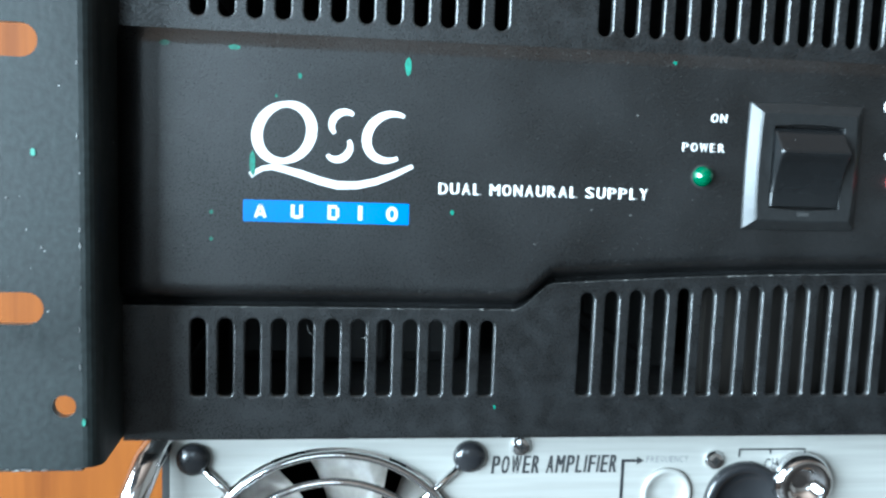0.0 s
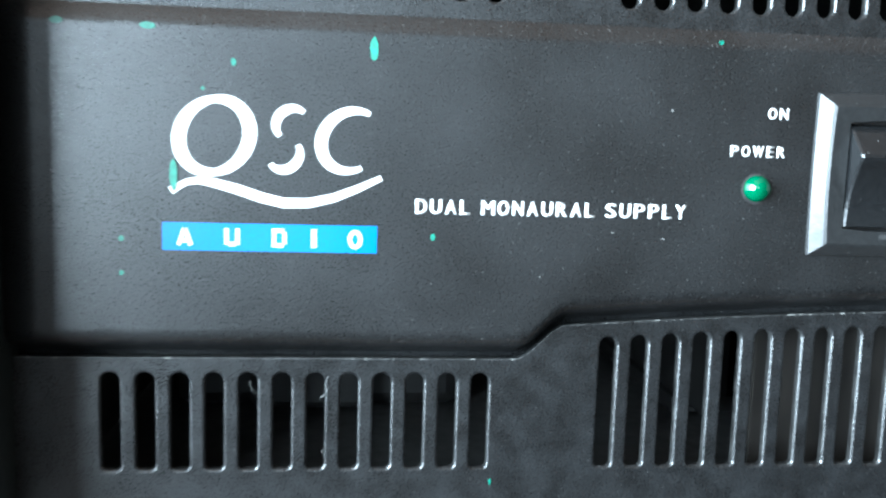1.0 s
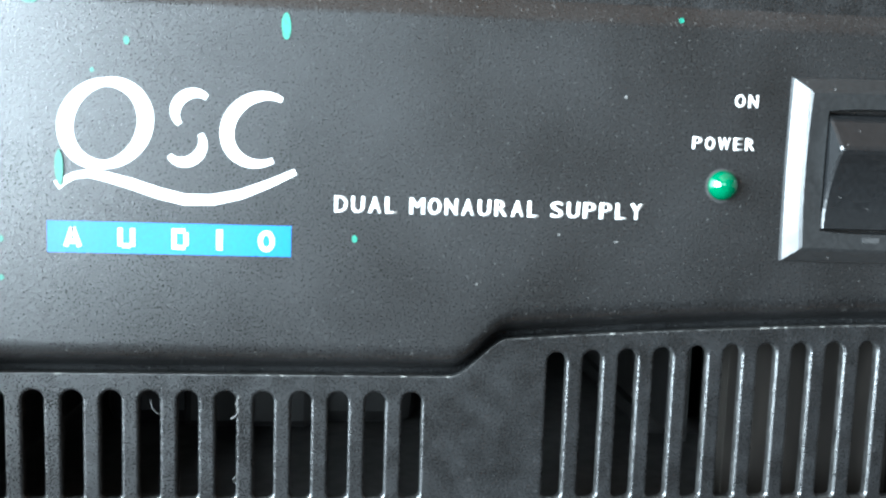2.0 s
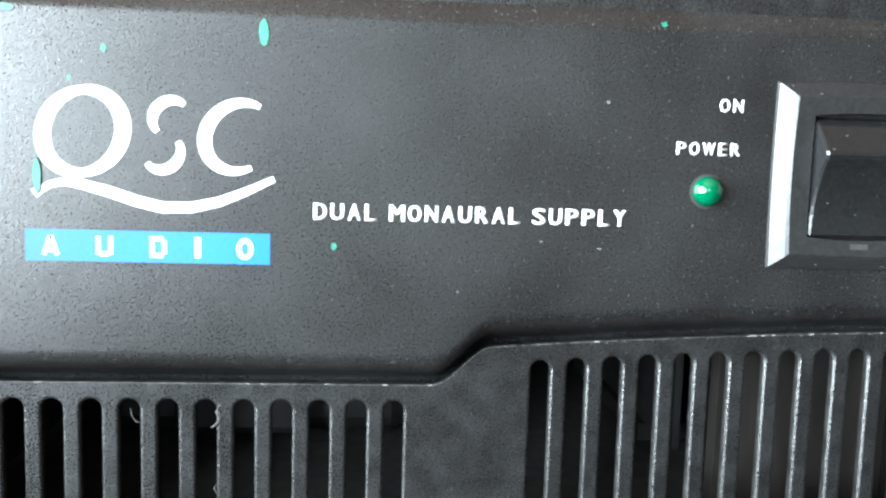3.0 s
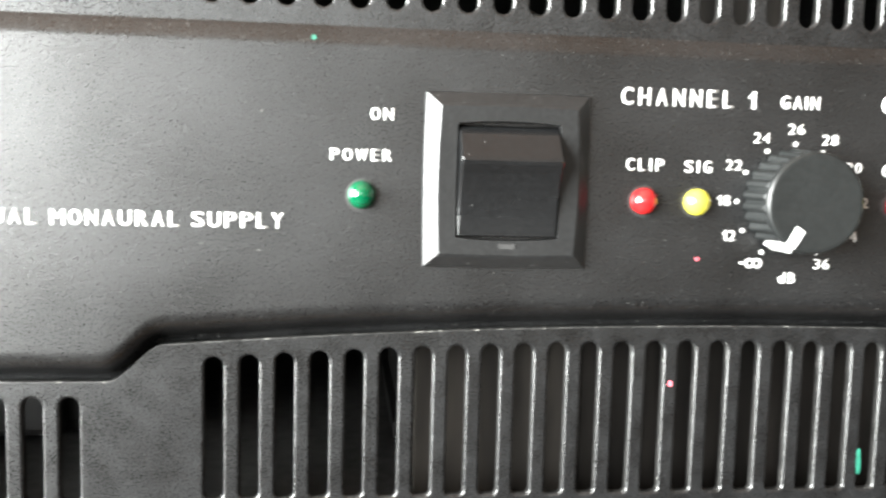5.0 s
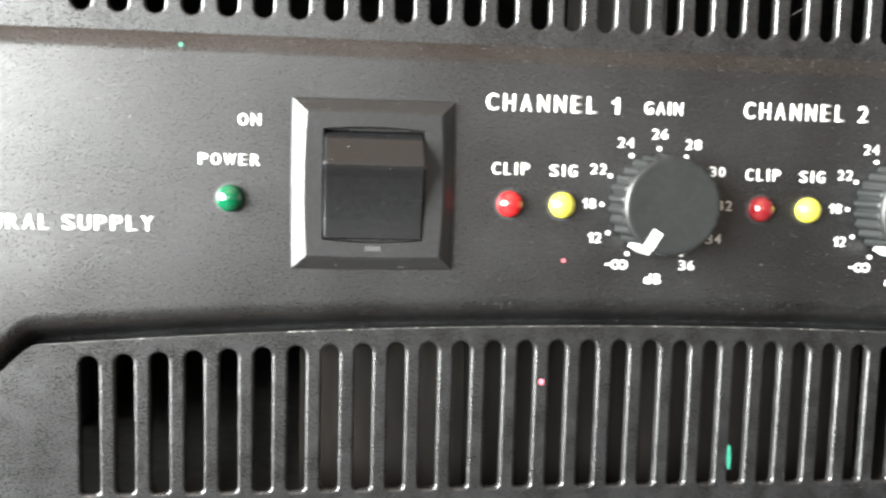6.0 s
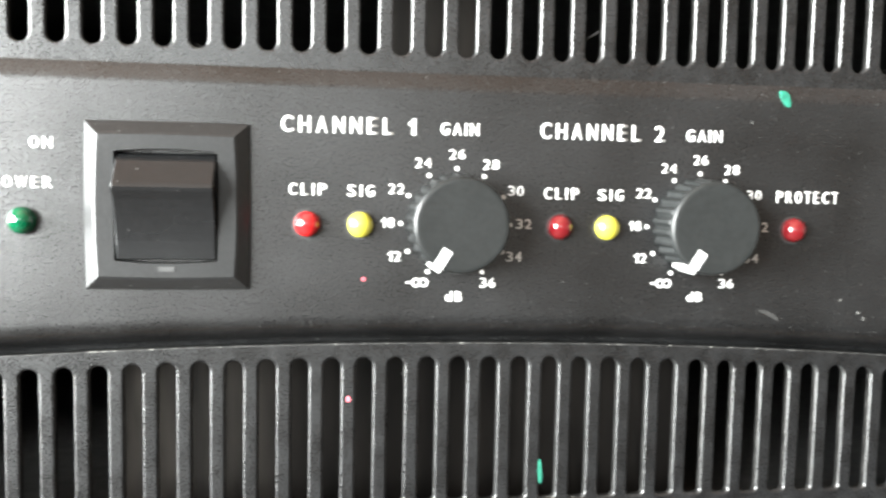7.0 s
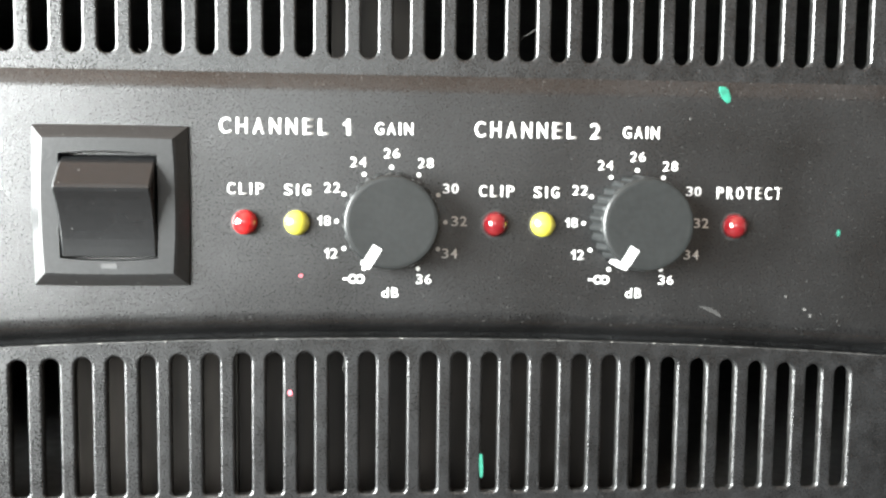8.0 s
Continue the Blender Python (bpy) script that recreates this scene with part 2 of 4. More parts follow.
def glyph(ch, shear):
    """One character as a flat mesh that fills a unit square."""
    bm = bmesh.new()
    if ch == "1":
        # a stem with a flag
        o = [(0.52, 0.0), (1.0, 0.0), (1.0, 1.0), (0.6, 1.0), (0.42, 0.84), (0.0, 0.76), (0.0, 0.58), (0.52, 0.64)]
        bm.faces.new([bm.verts.new((x, z, 0.0)) for x, z in o])
        return bm
    cu = bpy.data.curves.new("words", "FONT")
    cu.body, cu.offset, cu.resolution_u = ch, (0.0 if shear or ch == "M" else 0.006), 5
    tmp = new("words", cu)
    bpy.context.view_layer.update()
    me = bpy.data.meshes.new_from_object(tmp.evaluated_get(bpy.context.evaluated_depsgraph_get()))
    bpy.data.objects.remove(tmp)
    bm.from_mesh(me)
    bpy.data.meshes.remove(me)
    xs, zs = [v.co.x for v in bm.verts], [v.co.y for v in bm.verts]
    for v in bm.verts:
        v.co = ((v.co.x - min(xs)) / (max(xs) - min(xs)), (v.co.y - min(zs)) / (max(zs) - min(zs)), 0.0)
    return bm


def lettering(words, x0, z0, x1, z1, mat, parent, y=0.0, gap=0.3, shear=0.0, bold=0.04, name="lettering", label=""):
    """Words in even, wide capitals, fitted into a box of millimetres on the face at depth y."""
    widths = [WIDTHS.get(c, 1.0) for c in words]
    unit = (x1 - x0) / (sum(widths) + gap * (len(words) - 1) + shear)
    bm = bmesh.new()
    at = 0.0
    for ch, w in zip(words, widths):
        if ch != " ":
            one = glyph(ch, shear)
            me = bpy.data.meshes.new("glyph")
            one.to_mesh(me)
            one.free()
            for k, dx in enumerate((-bold, bold) if bold else (0.0,)):
                old = set(bm.verts)
                bm.from_mesh(me)
                for v in bm.verts:
                    if v not in old:
                        u = at + bold + v.co.x * (w - 2 * bold) + dx + shear * v.co.y
                        v.co = mm(x0 + u * unit, y - 0.05 - 0.015 * k, z0 + v.co.y * (z1 - z0))
            bpy.data.meshes.remove(me)
        at += w + gap
    made = bmesh.ops.extrude_face_region(bm, geom=bm.faces[:])["geom"]
    bmesh.ops.translate(bm, vec=(0, 0.00004, 0), verts=[g for g in made if isinstance(g, bmesh.types.BMVert)])
    bmesh.ops.recalc_face_normals(bm, faces=bm.faces)
    return part(name, bm, mat, parent, label)


def arc(cx, cz, r, a0, a1, n=8):
    return [(cx + r * math.cos(math.radians(a0 + (a1 - a0) * i / n)), cz + r * math.sin(math.radians(a0 + (a1 - a0) * i / n))) for i in range(n + 1)]


# ---- the room ----
def wall(name, lo, hi, mat):
    bm = bmesh.new()
    box(bm, lo, hi)
    return tagged(part(name, bm, mat), kind="structure")


TABLE_TOP = -0.04
FLOOR_Z = -0.74
wall("floor", (-1.7, -4.7, FLOOR_Z - 0.1), (4.4, 0.6, FLOOR_Z), FLOOR)
wall("ceiling", (-1.7, -4.7, 1.8), (4.4, 0.6, 1.9), CEILING)
wall("wall_east", (4.2, -4.5, FLOOR_Z), (4.4, 0.42, 1.8), PLASTER)


def wall_with_window(name, axis, at, thick, span, opening, mat):
    """A wall across one axis, with a rectangular opening (lo, hi, sill, head)."""
    a0, a1 = span
    lo, hi, sill, head = opening
    bm = bmesh.new()
    for b0, b1, z0, z1 in ((a0, lo, FLOOR_Z, 1.8), (hi, a1, FLOOR_Z, 1.8), (lo, hi, FLOOR_Z, sill), (lo, hi, head, 1.8)):
        if axis == "x":
            box(bm, (at, b0, z0), (at + thick, b1, z1))
        else:
            box(bm, (b0, at, z0), (b1, at + thick, z1))
    return tagged(part(name, bm, mat), kind="structure")


wall_with_window("wall_west", "x", -1.7, 0.2, (-4.5, 0.42), (-2.2, -0.2, -0.05, 1.05), PLASTER)
wall_with_window("wall_south", "y", -4.7, 0.2, (-1.7, 4.4), (-1.3, -0.1, 0.45, 1.65), PLASTER)


def window(name, axis, at, lo, hi, sill, head):
    w = thing(name, (at, (lo + hi) / 2, sill) if axis == "x" else ((lo + hi) / 2, at, sill), "white painted window frame in the wall, out of view", "window", kind="structure")
    for b0, b1, z0, z1 in ((lo, lo + 0.05, sill, head), (hi - 0.05, hi, sill, head), (lo + 0.05, hi - 0.05, sill, sill + 0.05), (lo + 0.05, hi - 0.05, head - 0.05, head)):
        bm = bmesh.new()
        if axis == "x":
            box(bm, (at, b0, z0), (at + 0.05, b1, z1), 0.004)
        else:
            box(bm, (b0, at, z0), (b1, at + 0.05, z1), 0.004)
        part("window_frame", bm, FRAME_WHITE, w)


window("window_1", "x", -1.62, -2.2, -0.2, -0.05, 1.05)
# unseen opening, added only to hold the rear fill light
window("window_2", "y", -4.62, -1.3, -0.1, 0.45, 1.65)

# wooden boarding behind the amplifiers
boarding = thing("wall_north", (0, 0.46, FLOOR_Z), "orange varnished wooden boarding behind the amplifiers", "wall", kind="structure")
edges = [-1.5, -1.07, -0.6465, -0.2435, 0.17, 0.58, 1.0, 1.42, 1.85, 2.3, 2.75, 3.2, 3.7, 4.2]
for a, b in zip(edges, edges[1:]):
    bm = bmesh.new()
    box(bm, (a + 0.0012, 0.42, FLOOR_Z), (b - 0.0012, 0.44, 1.8), 0.002)
    part("board", bm, WOOD, boarding)
bm = bmesh.new()
box(bm, (-1.5, 0.436, FLOOR_Z), (4.2, 0.5, 1.8))
part("backing", bm, GAP, boarding)

# the table
table = thing("table", (0, 0, FLOOR_Z), "brown wooden table under the stacked amplifiers", "table")
bm = bmesh.new()
box(bm, (-0.75, -0.02, TABLE_TOP - 0.03), (0.75, 0.415, TABLE_TOP), 0.004)
part("tabletop", bm, TABLE_WOOD, table)
for x in (-0.7, 0.64):
    for y in (0.02, 0.34):
        bm = bmesh.new()
        box(bm, (x, y, FLOOR_Z), (x + 0.06, y + 0.06, TABLE_TOP - 0.03), 0.004)
        part("leg", bm, TABLE_WOOD, table)

# ---- the black amplifier ----
FRONT = 3.5  # the slotted frame lies this far behind the proud control panel (millimetres)
UPPER = 1.6  # the upper frame lies less deep
XL, XR, MID = -185.4, 234.4, 24.5
TOP, BOTTOM = 59.0, -66.0
SLOT = 1.68  # half a slot's width
LEFT_SLOTS = [-168.44 + 6.22 * i for i in range(12)]
MAIN_SLOTS = [-75.28 + 6.22 * i for i in range(33)]


def ridge(x):
    """Height of the lower frame's upper edge: low at the outer ends, stepping up to a long flat arch."""
    u = -abs(x - MID)
    high = -22.95 - 3.3e-4 * u * u
    low = -33.5
    s = min(max((u + 118.3) / 10.0, 0.0), 1.0)
    s = s * s * (3 - 2 * s)
    return low + (high - low) * s


amp = thing("power_amplifier", (0.023, 0.2, Z0 + BOTTOM / 1000),
            "black rack power amplifier with slotted grilles, on a silver one", "amplifier")

xs = sorted(set([XL, XR] + [XL + i * 6.0 for i in range(1, 70)] + [x for x in LEFT_SLOTS + MAIN_SLOTS] + [-96 + i * 0.75 for i in range(20)]
                + [131 + i * 0.75 for i in range(20)]))
xs = [x for i, x in enumerate(xs) if i == 0 or x - xs[i - 1] > 0.05]
LOW_OPEN, UP_OPEN_TOP, UP_OPEN = -56.3, 53.0, 29.2


def section(x):
    zr = ridge(x)
    s = [(UP_OPEN, UPPER), (29.1, UPPER), (29.0, UPPER - 0.02), (28.95, UPPER - 0.06), (28.6, 1.27), (27.0, 0.48), (26.6, 0.3), (26.2, 0.14), (25.8, 0.04), (25.4, 0.0), (25.1, 0.0),
         (10.0, 0.0), (-10.0, 0.0)]
    # the panel's lower rim rolls back to the frame, whose edge is a sharp lip
    s += [(zr + 6.2, 0.0), (zr + 5.4, 0.05), (zr + 4.7, 0.25), (zr + 4.0, 0.7), (zr + 3.3, 1.4), (zr + 2.7, 2.3), (zr + 2.1, 3.4), (zr + 1.5, 4.7), (zr + 0.9, 6.0), (zr + 0.2, 6.4),
          (zr - 1.0, 6.5)]
    return s


def strip(bm, rows):
    """Skin between rows of points, one row for each x."""
    grid = [[bm.verts.new(mm(x, y, z)) for z, y in row] for x, row in rows]
    for a, b in zip(grid, grid[1:]):
        for i in range(len(a) - 1):
            bm.faces.new((a[i], a[i + 1], b[i + 1], b[i]))


bm = bmesh.new()
strip(bm, [(x, section(x)) for x in xs])
part("faceplate", bm, PLASTIC, amp, "recessed textured black control panel", smooth=True)
face = amp.children[0]
thick = face.modifiers.new("thickness", "SOLIDIFY")
thick.thickness, thick.offset = 0.0022, -1.0

L0, L1 = LEFT_SLOTS[0] - 3.11, LEFT_SLOTS[-1] + 3.11
M0, M1 = MAIN_SLOTS[0] - 3.11, MAIN_SLOTS[-1] + 3.11
bm = bmesh.new()
prism(bm, [(XL, LOW_OPEN), (XR, LOW_OPEN), (XR, BOTTOM), (XL, BOTTOM)], FRONT, 8.0, 0.9, keep=(0, 1, 3))
part("lower_rail", bm, FRAME, amp)
bm = bmesh.new()
prism(bm, [(XL, TOP), (XR, TOP), (XR, UP_OPEN_TOP), (XL, UP_OPEN_TOP)], UPPER, 8.0, 0.9, keep=(1, 2, 3))
part("upper_rail", bm, FRAME, amp)
for a, b in ((XL, L0), (L1, M0), (M1, XR)):
    cols = [a] + [x for x in xs if a + 0.01 < x < b - 0.01] + [b]
    bm = bmesh.new()
    prism(bm, [(x, ridge(x)) for x in cols] + [(b, LOW_OPEN), (a, LOW_OPEN)], FRONT, FRONT + 1.6, 0.12, keep=range(len(cols) - 1, len(cols) + 2))
    part("grille_web", bm, FRAME, amp)
    bm = bmesh.new()
    prism(bm, [(a, UP_OPEN_TOP), (b, UP_OPEN_TOP), (b, UP_OPEN), (a, UP_OPEN)], UPPER, UPPER + 1.6)
    part("grille_web", bm, FRAME, amp)


def slat_outline(xa, xb, top_a, top_b, foot, end_a, end_b, round_top, round_foot):
    """The web between two slot centres: its sides follow the slots, its ends close half of each."""
    r = SLOT
    pts = [(xa, top_a), (xb, top_b)]
    if round_top:
        pts += arc(xb, end_b - r, r, 90, 180, 5)
    else:
        pts += [(xb, end_b), (xb - r, end_b)]
    if round_foot:
        pts += arc(xb, foot[1] + r, r, 180, 270, 5)
    else:
        pts += arc(xb - r + 0.85, foot[1] + 0.85, 0.85, 180, 270, 3) + [(xb, foot[1])]
    pts += [(xb, foot[0]), (xa, foot[0])]
    if round_foot:
        pts += arc(xa, foot[1] + r, r, 270, 360, 5)
    else:
        pts += [(xa, foot[1])] + arc(xa + r - 0.85, foot[1] + 0.85, 0.85, 270, 360, 3)
    if round_top:
        pts += arc(xa, end_a - r, r, 0, 90, 5)
    else:
        pts += [(xa + r, end_a), (xa, end_a)]
    return pts


def plain_sides(outline, lo, hi, foot):
    """Sides of a slat that butt against its neighbours or the rails, and so stay sharp."""
    keep = set()
    n = len(outline)
    for i in range(n):
        (x0, z0), (x1, z1) = outline[i], outline[(i + 1) % n]
        same_end = abs(x0 - x1) < 1e-6 and (abs(x0 - lo) < 1e-6 or abs(x0 - hi) < 1e-6)
        on_rail = abs(z0 - foot) < 1e-6 and abs(z1 - foot) < 1e-6
        if same_end or on_rail or i == 0:
            keep.add(i)
    return keep


def grille(centres, half):
    cells = [(centres[0] - half, centres[0], "first")] + [(a, b, "") for a, b in zip(centres, centres[1:])] + [(centres[-1], centres[-1] + half, "last")]
    for a, b, end in cells:
        for lower in (True, False):
            if lower:
                top_a, top_b, foot = ridge(a), ridge(b), (LOW_OPEN, -55.0)
                end_a, end_b = ridge(a) - 2.9, ridge(b) - 2.9
                o = slat_outline(a, b, top_a, top_b, foot, end_a, end_b, True, False)
            else:
                top_a = top_b = UP_OPEN_TOP
                foot, end_a, end_b = (UP_OPEN, 32.3), 51.5, 51.5
                o = slat_outline(a, b, top_a, top_b, foot, end_a, end_b, True, True)
            # the outermost webs have a slot on one side only
            if end == "first":
                o = o[:o.index((a, foot[0])) + 1]
            elif end == "last":
                o = o[:2] + o[o.index((b, foot[0])):]
            clean = [p for i, p in enumerate(o) if math.hypot(p[0] - o[i - 1][0], p[1] - o[i - 1][1]) > 1e-5]
            bm = bmesh.new()
            front = FRONT if lower else UPPER
            prism(bm, clean, front, front + 1.6, 0.52 if lower else 0.42, keep=plain_sides(clean, a, b, foot[0]), seg=4)
            bm.normal_update()
            # side walls and rims get the colours that carry the light on them
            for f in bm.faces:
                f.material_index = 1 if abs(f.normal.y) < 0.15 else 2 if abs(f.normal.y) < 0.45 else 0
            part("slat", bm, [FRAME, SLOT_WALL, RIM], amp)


grille(LEFT_SLOTS, 3.11)
grille(MAIN_SLOTS, 3.11)

# a thin pale strip along the lower frame's upper edge, its highlight put into the colour
bm = bmesh.new()
strip(bm, [(x, [(ridge(x) + 0.02, FRONT + 0.4), (ridge(x) + 0.02, FRONT - 0.05), (ridge(x) - 0.2, FRONT - 0.05), (ridge(x) - 0.2, FRONT + 0.1)]) for x in xs])
part("lip", bm, LIP, amp)

# sheet-metal case, open at the front, and what is dimly seen through the slots
bm = bmesh.new()
for lo, hi in (((XL + 2, 9.0, BOTTOM + 0.1), (XR - 2, 395, BOTTOM + 1.5)), ((XL + 2, 9.0, TOP - 1.5), (XR - 2, 395, TOP - 0.1)),
               ((XL + 2, 9.0, BOTTOM + 1.6), (XL + 3.5, 395, TOP - 1.6)), ((XR - 3.5, 9.0, BOTTOM + 1.6), (XR - 2, 395, TOP - 1.6)),
               ((XL + 3.6, 393, BOTTOM + 1.6), (XR - 3.6, 395, TOP - 1.6))):
    box(bm, mm(*lo), mm(*hi))
    part("case_panel", bm, CASE_SHEET, amp, "dull sheet metal, lightened to brighten the interior")
    bm = bmesh.new()
bm.free()
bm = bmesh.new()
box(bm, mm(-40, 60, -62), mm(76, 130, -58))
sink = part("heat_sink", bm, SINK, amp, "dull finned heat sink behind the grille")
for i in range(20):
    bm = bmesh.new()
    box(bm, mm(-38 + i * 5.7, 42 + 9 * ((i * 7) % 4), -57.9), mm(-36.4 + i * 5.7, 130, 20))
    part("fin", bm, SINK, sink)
bm = bmesh.new()
box(bm, mm(-170, 70, -63.9), mm(-95, 150, -20), 0.004)
box(bm, mm(-150, 62, -62), mm(-120, 69, -30), 0.002)
part("transformer", bm, DARK, amp)
bm = bmesh.new()
box(bm, mm(XL + 5, 7, -16), mm(XR - 5, 8.6, 22))
part("circuit_board", bm, DARK, amp)
# plates added behind the slots; the interior's brightness is in their colours
for x0, x1, z0, z1, y, mat in ((-38, -4, -64.3, -24.5, 19, INSIDE_LIGHT), (-3.9, 84, -64.3, -24.5, 19.2, INSIDE_DIM), (16, 36, 24, 50, 19, INSIDE_LIGHT)):
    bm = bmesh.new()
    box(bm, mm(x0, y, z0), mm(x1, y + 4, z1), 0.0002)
    part("inner_shield", bm, mat, amp, "plate added behind the slots to give the interior its tone")


# rack ears, standing before the face and folded back to it
def rack_ear(sign, label):
    ex = lambda x: MID + sign * (x - MID)
    outer, inner, y0, y1 = -219.2, -188.9, -17.0, -15.0
    low, high = -65.1, 59.0
    bm = bmesh.new()
    # plate as cells round the holes: each hole cell is a ring of quads between the opening and its cell
    def ring(opening, cell):
        n = len(opening)
        for y, flip in ((y0, False), (y1, True)):
            a = [bm.verts.new(mm(ex(x), y, z)) for x, z in opening]
            b = [bm.verts.new(mm(ex(x), y, z)) for x, z in cell]
            for i in range(n):
                bm.faces.new((a[i], a[(i + 1) % n], b[(i + 1) % n], b[i]))
            if y == y0:
                fa = a
            else:
                for i in range(n):
                    bm.faces.new((fa[i], fa[(i + 1) % n], a[(i + 1) % n], a[i])).material_index = 1

    def hole(cx, cz, half_len, r, x0, x1, z0, z1):
        opening = arc(cx + half_len, cz, r, -90, 90, 12) + arc(cx - half_len, cz, r, 90, 270, 12)
        cell = []
        for x, z in opening:
            dx, dz = x - cx, z - cz
            k = min(((x1 - cx) if dx > 0 else (cx - x0)) / max(abs(dx), 1e-6), ((z1 - cz) if dz > 0 else (cz - z0)) / max(abs(dz), 1e-6))
            cell.append((cx + dx * k, cz + dz * k))
        ring(opening, cell)
        for px, pz in ((x0, z0), (x1, z0), (x1, z1), (x0, z1)):
            # fill the cell's corner behind the fan of quads
            near = sorted(cell, key=lambda q: math.hypot(q[0] - px, q[1] - pz))[:2]
            for y in (y0, y1):
                tri = [bm.verts.new(mm(ex(q[0]), y, q[1])) for q in ((px, pz), near[0], near[1])]
                bm.faces.new(tri)

    def slab(x0, x1, z0, z1):
        for y in (y0, y1):
            bm.faces.new([bm.verts.new(mm(ex(x), y, z)) for x, z in ((x0, z0), (x1, z0), (x1, z1), (x0, z1))])

    hole(-202.45, 23.3, 2.6, 3.35, outer, inner, 10.0, 36.0)
    hole(-202.2, -30.6, 2.6, 3.35, outer, inner, -43.5, -20.0)
    hole(-192.5, -51.2, 0.02, 2.35, outer, inner, -58.5, -43.5)
    slab(outer, inner, 36.0, high)
    slab(outer, inner, -20.0, 10.0)
    slab(outer, inner, low, -58.5)
    # rims of the plate
    for a, b in (((outer, low), (inner, low)), ((outer, low), (outer, high)), ((outer, high), (inner, high))):
        bm.faces.new([bm.verts.new(mm(ex(p[0]), y, p[1])) for p, y in ((a, y0), (b, y0), (b, y1), (a, y1))])
    bmesh.ops.remove_doubles(bm, verts=bm.verts, dist=1e-6)
    bmesh.ops.recalc_face_normals(bm, faces=bm.faces)
    ear = part("rack_ear", bm, [EAR, STEEL], amp, label)
    # the rounded fold and the flange that runs back to the face
    bm = bmesh.new()
    r = 3.6
    prof = [(inner, y0)] + [(inner + r * math.sin(math.radians(a)), y0 + r - r * math.cos(math.radians(a))) for a in (15, 30, 45, 60, 75, 90)]
    prof += [(inner + r, 12.0), (inner + 1.8, 12.0), (inner + 1.8, y1 + 2.0), (inner, y1)]
    ends = []
    for z in (low + 0.6, high):
        ends.append([bm.verts.new(mm(ex(x), y, z)) for x, y in prof])
    n = len(prof)
    for i in range(n):
        bm.faces.new((ends[0][i], ends[0][(i + 1) % n], ends[1][(i + 1) % n], ends[1][i]))
    bm.faces.new(ends[0])
    bm.faces.new(ends[1][::-1])
    bmesh.ops.recalc_face_normals(bm, faces=bm.faces)
    part("flange", bm, EAR, ear)
    return ear


rack_ear(1, "black steel rack ear with two slots and a worn edge")
rack_ear(-1, "black steel rack ear")

# power switch: bevelled bezel and a rocker pressed at its foot
bm = bmesh.new()


def bowed(x0, x1, z0, z1, bow_x, bow_z, n=8):
    """A rectangle of (x, z) whose sides swell outwards."""
    out = []
    for k in range(4 * n):
        side, u = divmod(k, n)
        u = u / n
        b = 4 * u * (1 - u)
        out.append(((x0 + (x1 - x0) * u, z0 - bow_z * b), (x1 + bow_x * b, z0 + (z1 - z0) * u), (x1 - (x1 - x0) * u, z1 + bow_z * b), (x0 - bow_x * b, z1 - (z1 - z0) * u))[side])
    return out


rings = []
for x0, x1, z0, z1, y, bx, bz in ((-39.0, -9.9, -12.0, 18.5, 0.0, 0.2, 0.1), (-38.8, -10.1, -11.8, 18.3, -0.6, 0.25, 0.2), (-36.8, -12.1, -9.9, 16.4, -2.2, 0.45, 0.2),
                                  (-36.3, -12.6, -9.4, 15.9, -2.5, 0.45, 0.2), (-33.5, -15.4, -6.6, 13.1, -2.5, 0.1, 0.5), (-33.45, -15.45, -6.55, 13.05, -2.42, 0.1, 0.5),
                                  (-33.45, -15.45, -6.55, 13.05, 4.0, 0.1, 0.5)):
    rings.append([bm.verts.new(mm(x, y, z)) for x, z in bowed(x0, x1, z0, z1, bx, bz)])
n = len(rings[0])
for a, b in zip(rings, rings[1:]):
    for i in range(n):
        bm.faces.new((a[i], a[(i + 1) % n], b[(i + 1) % n], b[i]))
bmesh.ops.recalc_face_normals(bm, faces=bm.faces)
bezel = part("switch_bezel", bm, SMOOTH, amp, "bevelled black rocker switch bezel")
bm = bmesh.new()
box(bm, mm(-33.2, 3.4, -6.5), mm(-15.7, 4.0, 13.0))
part("switch_well", bm, DARK, bezel)
prof = [(12.9, 3.0), (12.9, -0.2), (12.4, -1.9), (11.4, -3.1), (8.0, -6.1), (7.4, -6.65), (6.8, -6.85), (6.2, -6.6)]
prof += [(6.2 - 12.2 * k / 8, -6.6 + 4.0 * math.sin(math.pi / 2 * (k / 8)) ** 0.8) for k in range(1, 8)] + [(-6.2, -2.5), (-6.4, -1.6), (-6.4, 3.0)]
bm = bmesh.new()
xa, xb = -33.25, -15.6
cols = [(xa, 0.35), (xa + 0.35, 0.0), (xa + 1.2, 0.0), (xb - 1.2, 0.0), (xb - 0.35, 0.0), (xb, 0.35)]
grid = [[bm.verts.new(mm(x, y + (inset if y < 0 else 0), z)) for z, y in prof] for x, inset in cols]
for a, b in zip(grid, grid[1:]):
    for i in range(len(prof) - 1):
        bm.faces.new((a[i], b[i], b[i + 1], a[i + 1]))
bm.faces.new(grid[0])
bm.faces.new(grid[-1][::-1])
bmesh.ops.recalc_face_normals(bm, faces=bm.faces)
part("rocker", bm, ROCKER, bezel, "glossy black rocker")
bm = bmesh.new()
prism(bm, [(-25.9, -7.6), (-23.0, -7.6), (-23.0, -8.5), (-25.9, -8.5)], -2.62, -2.45)
part("rating_mark", bm, RATING, bezel)


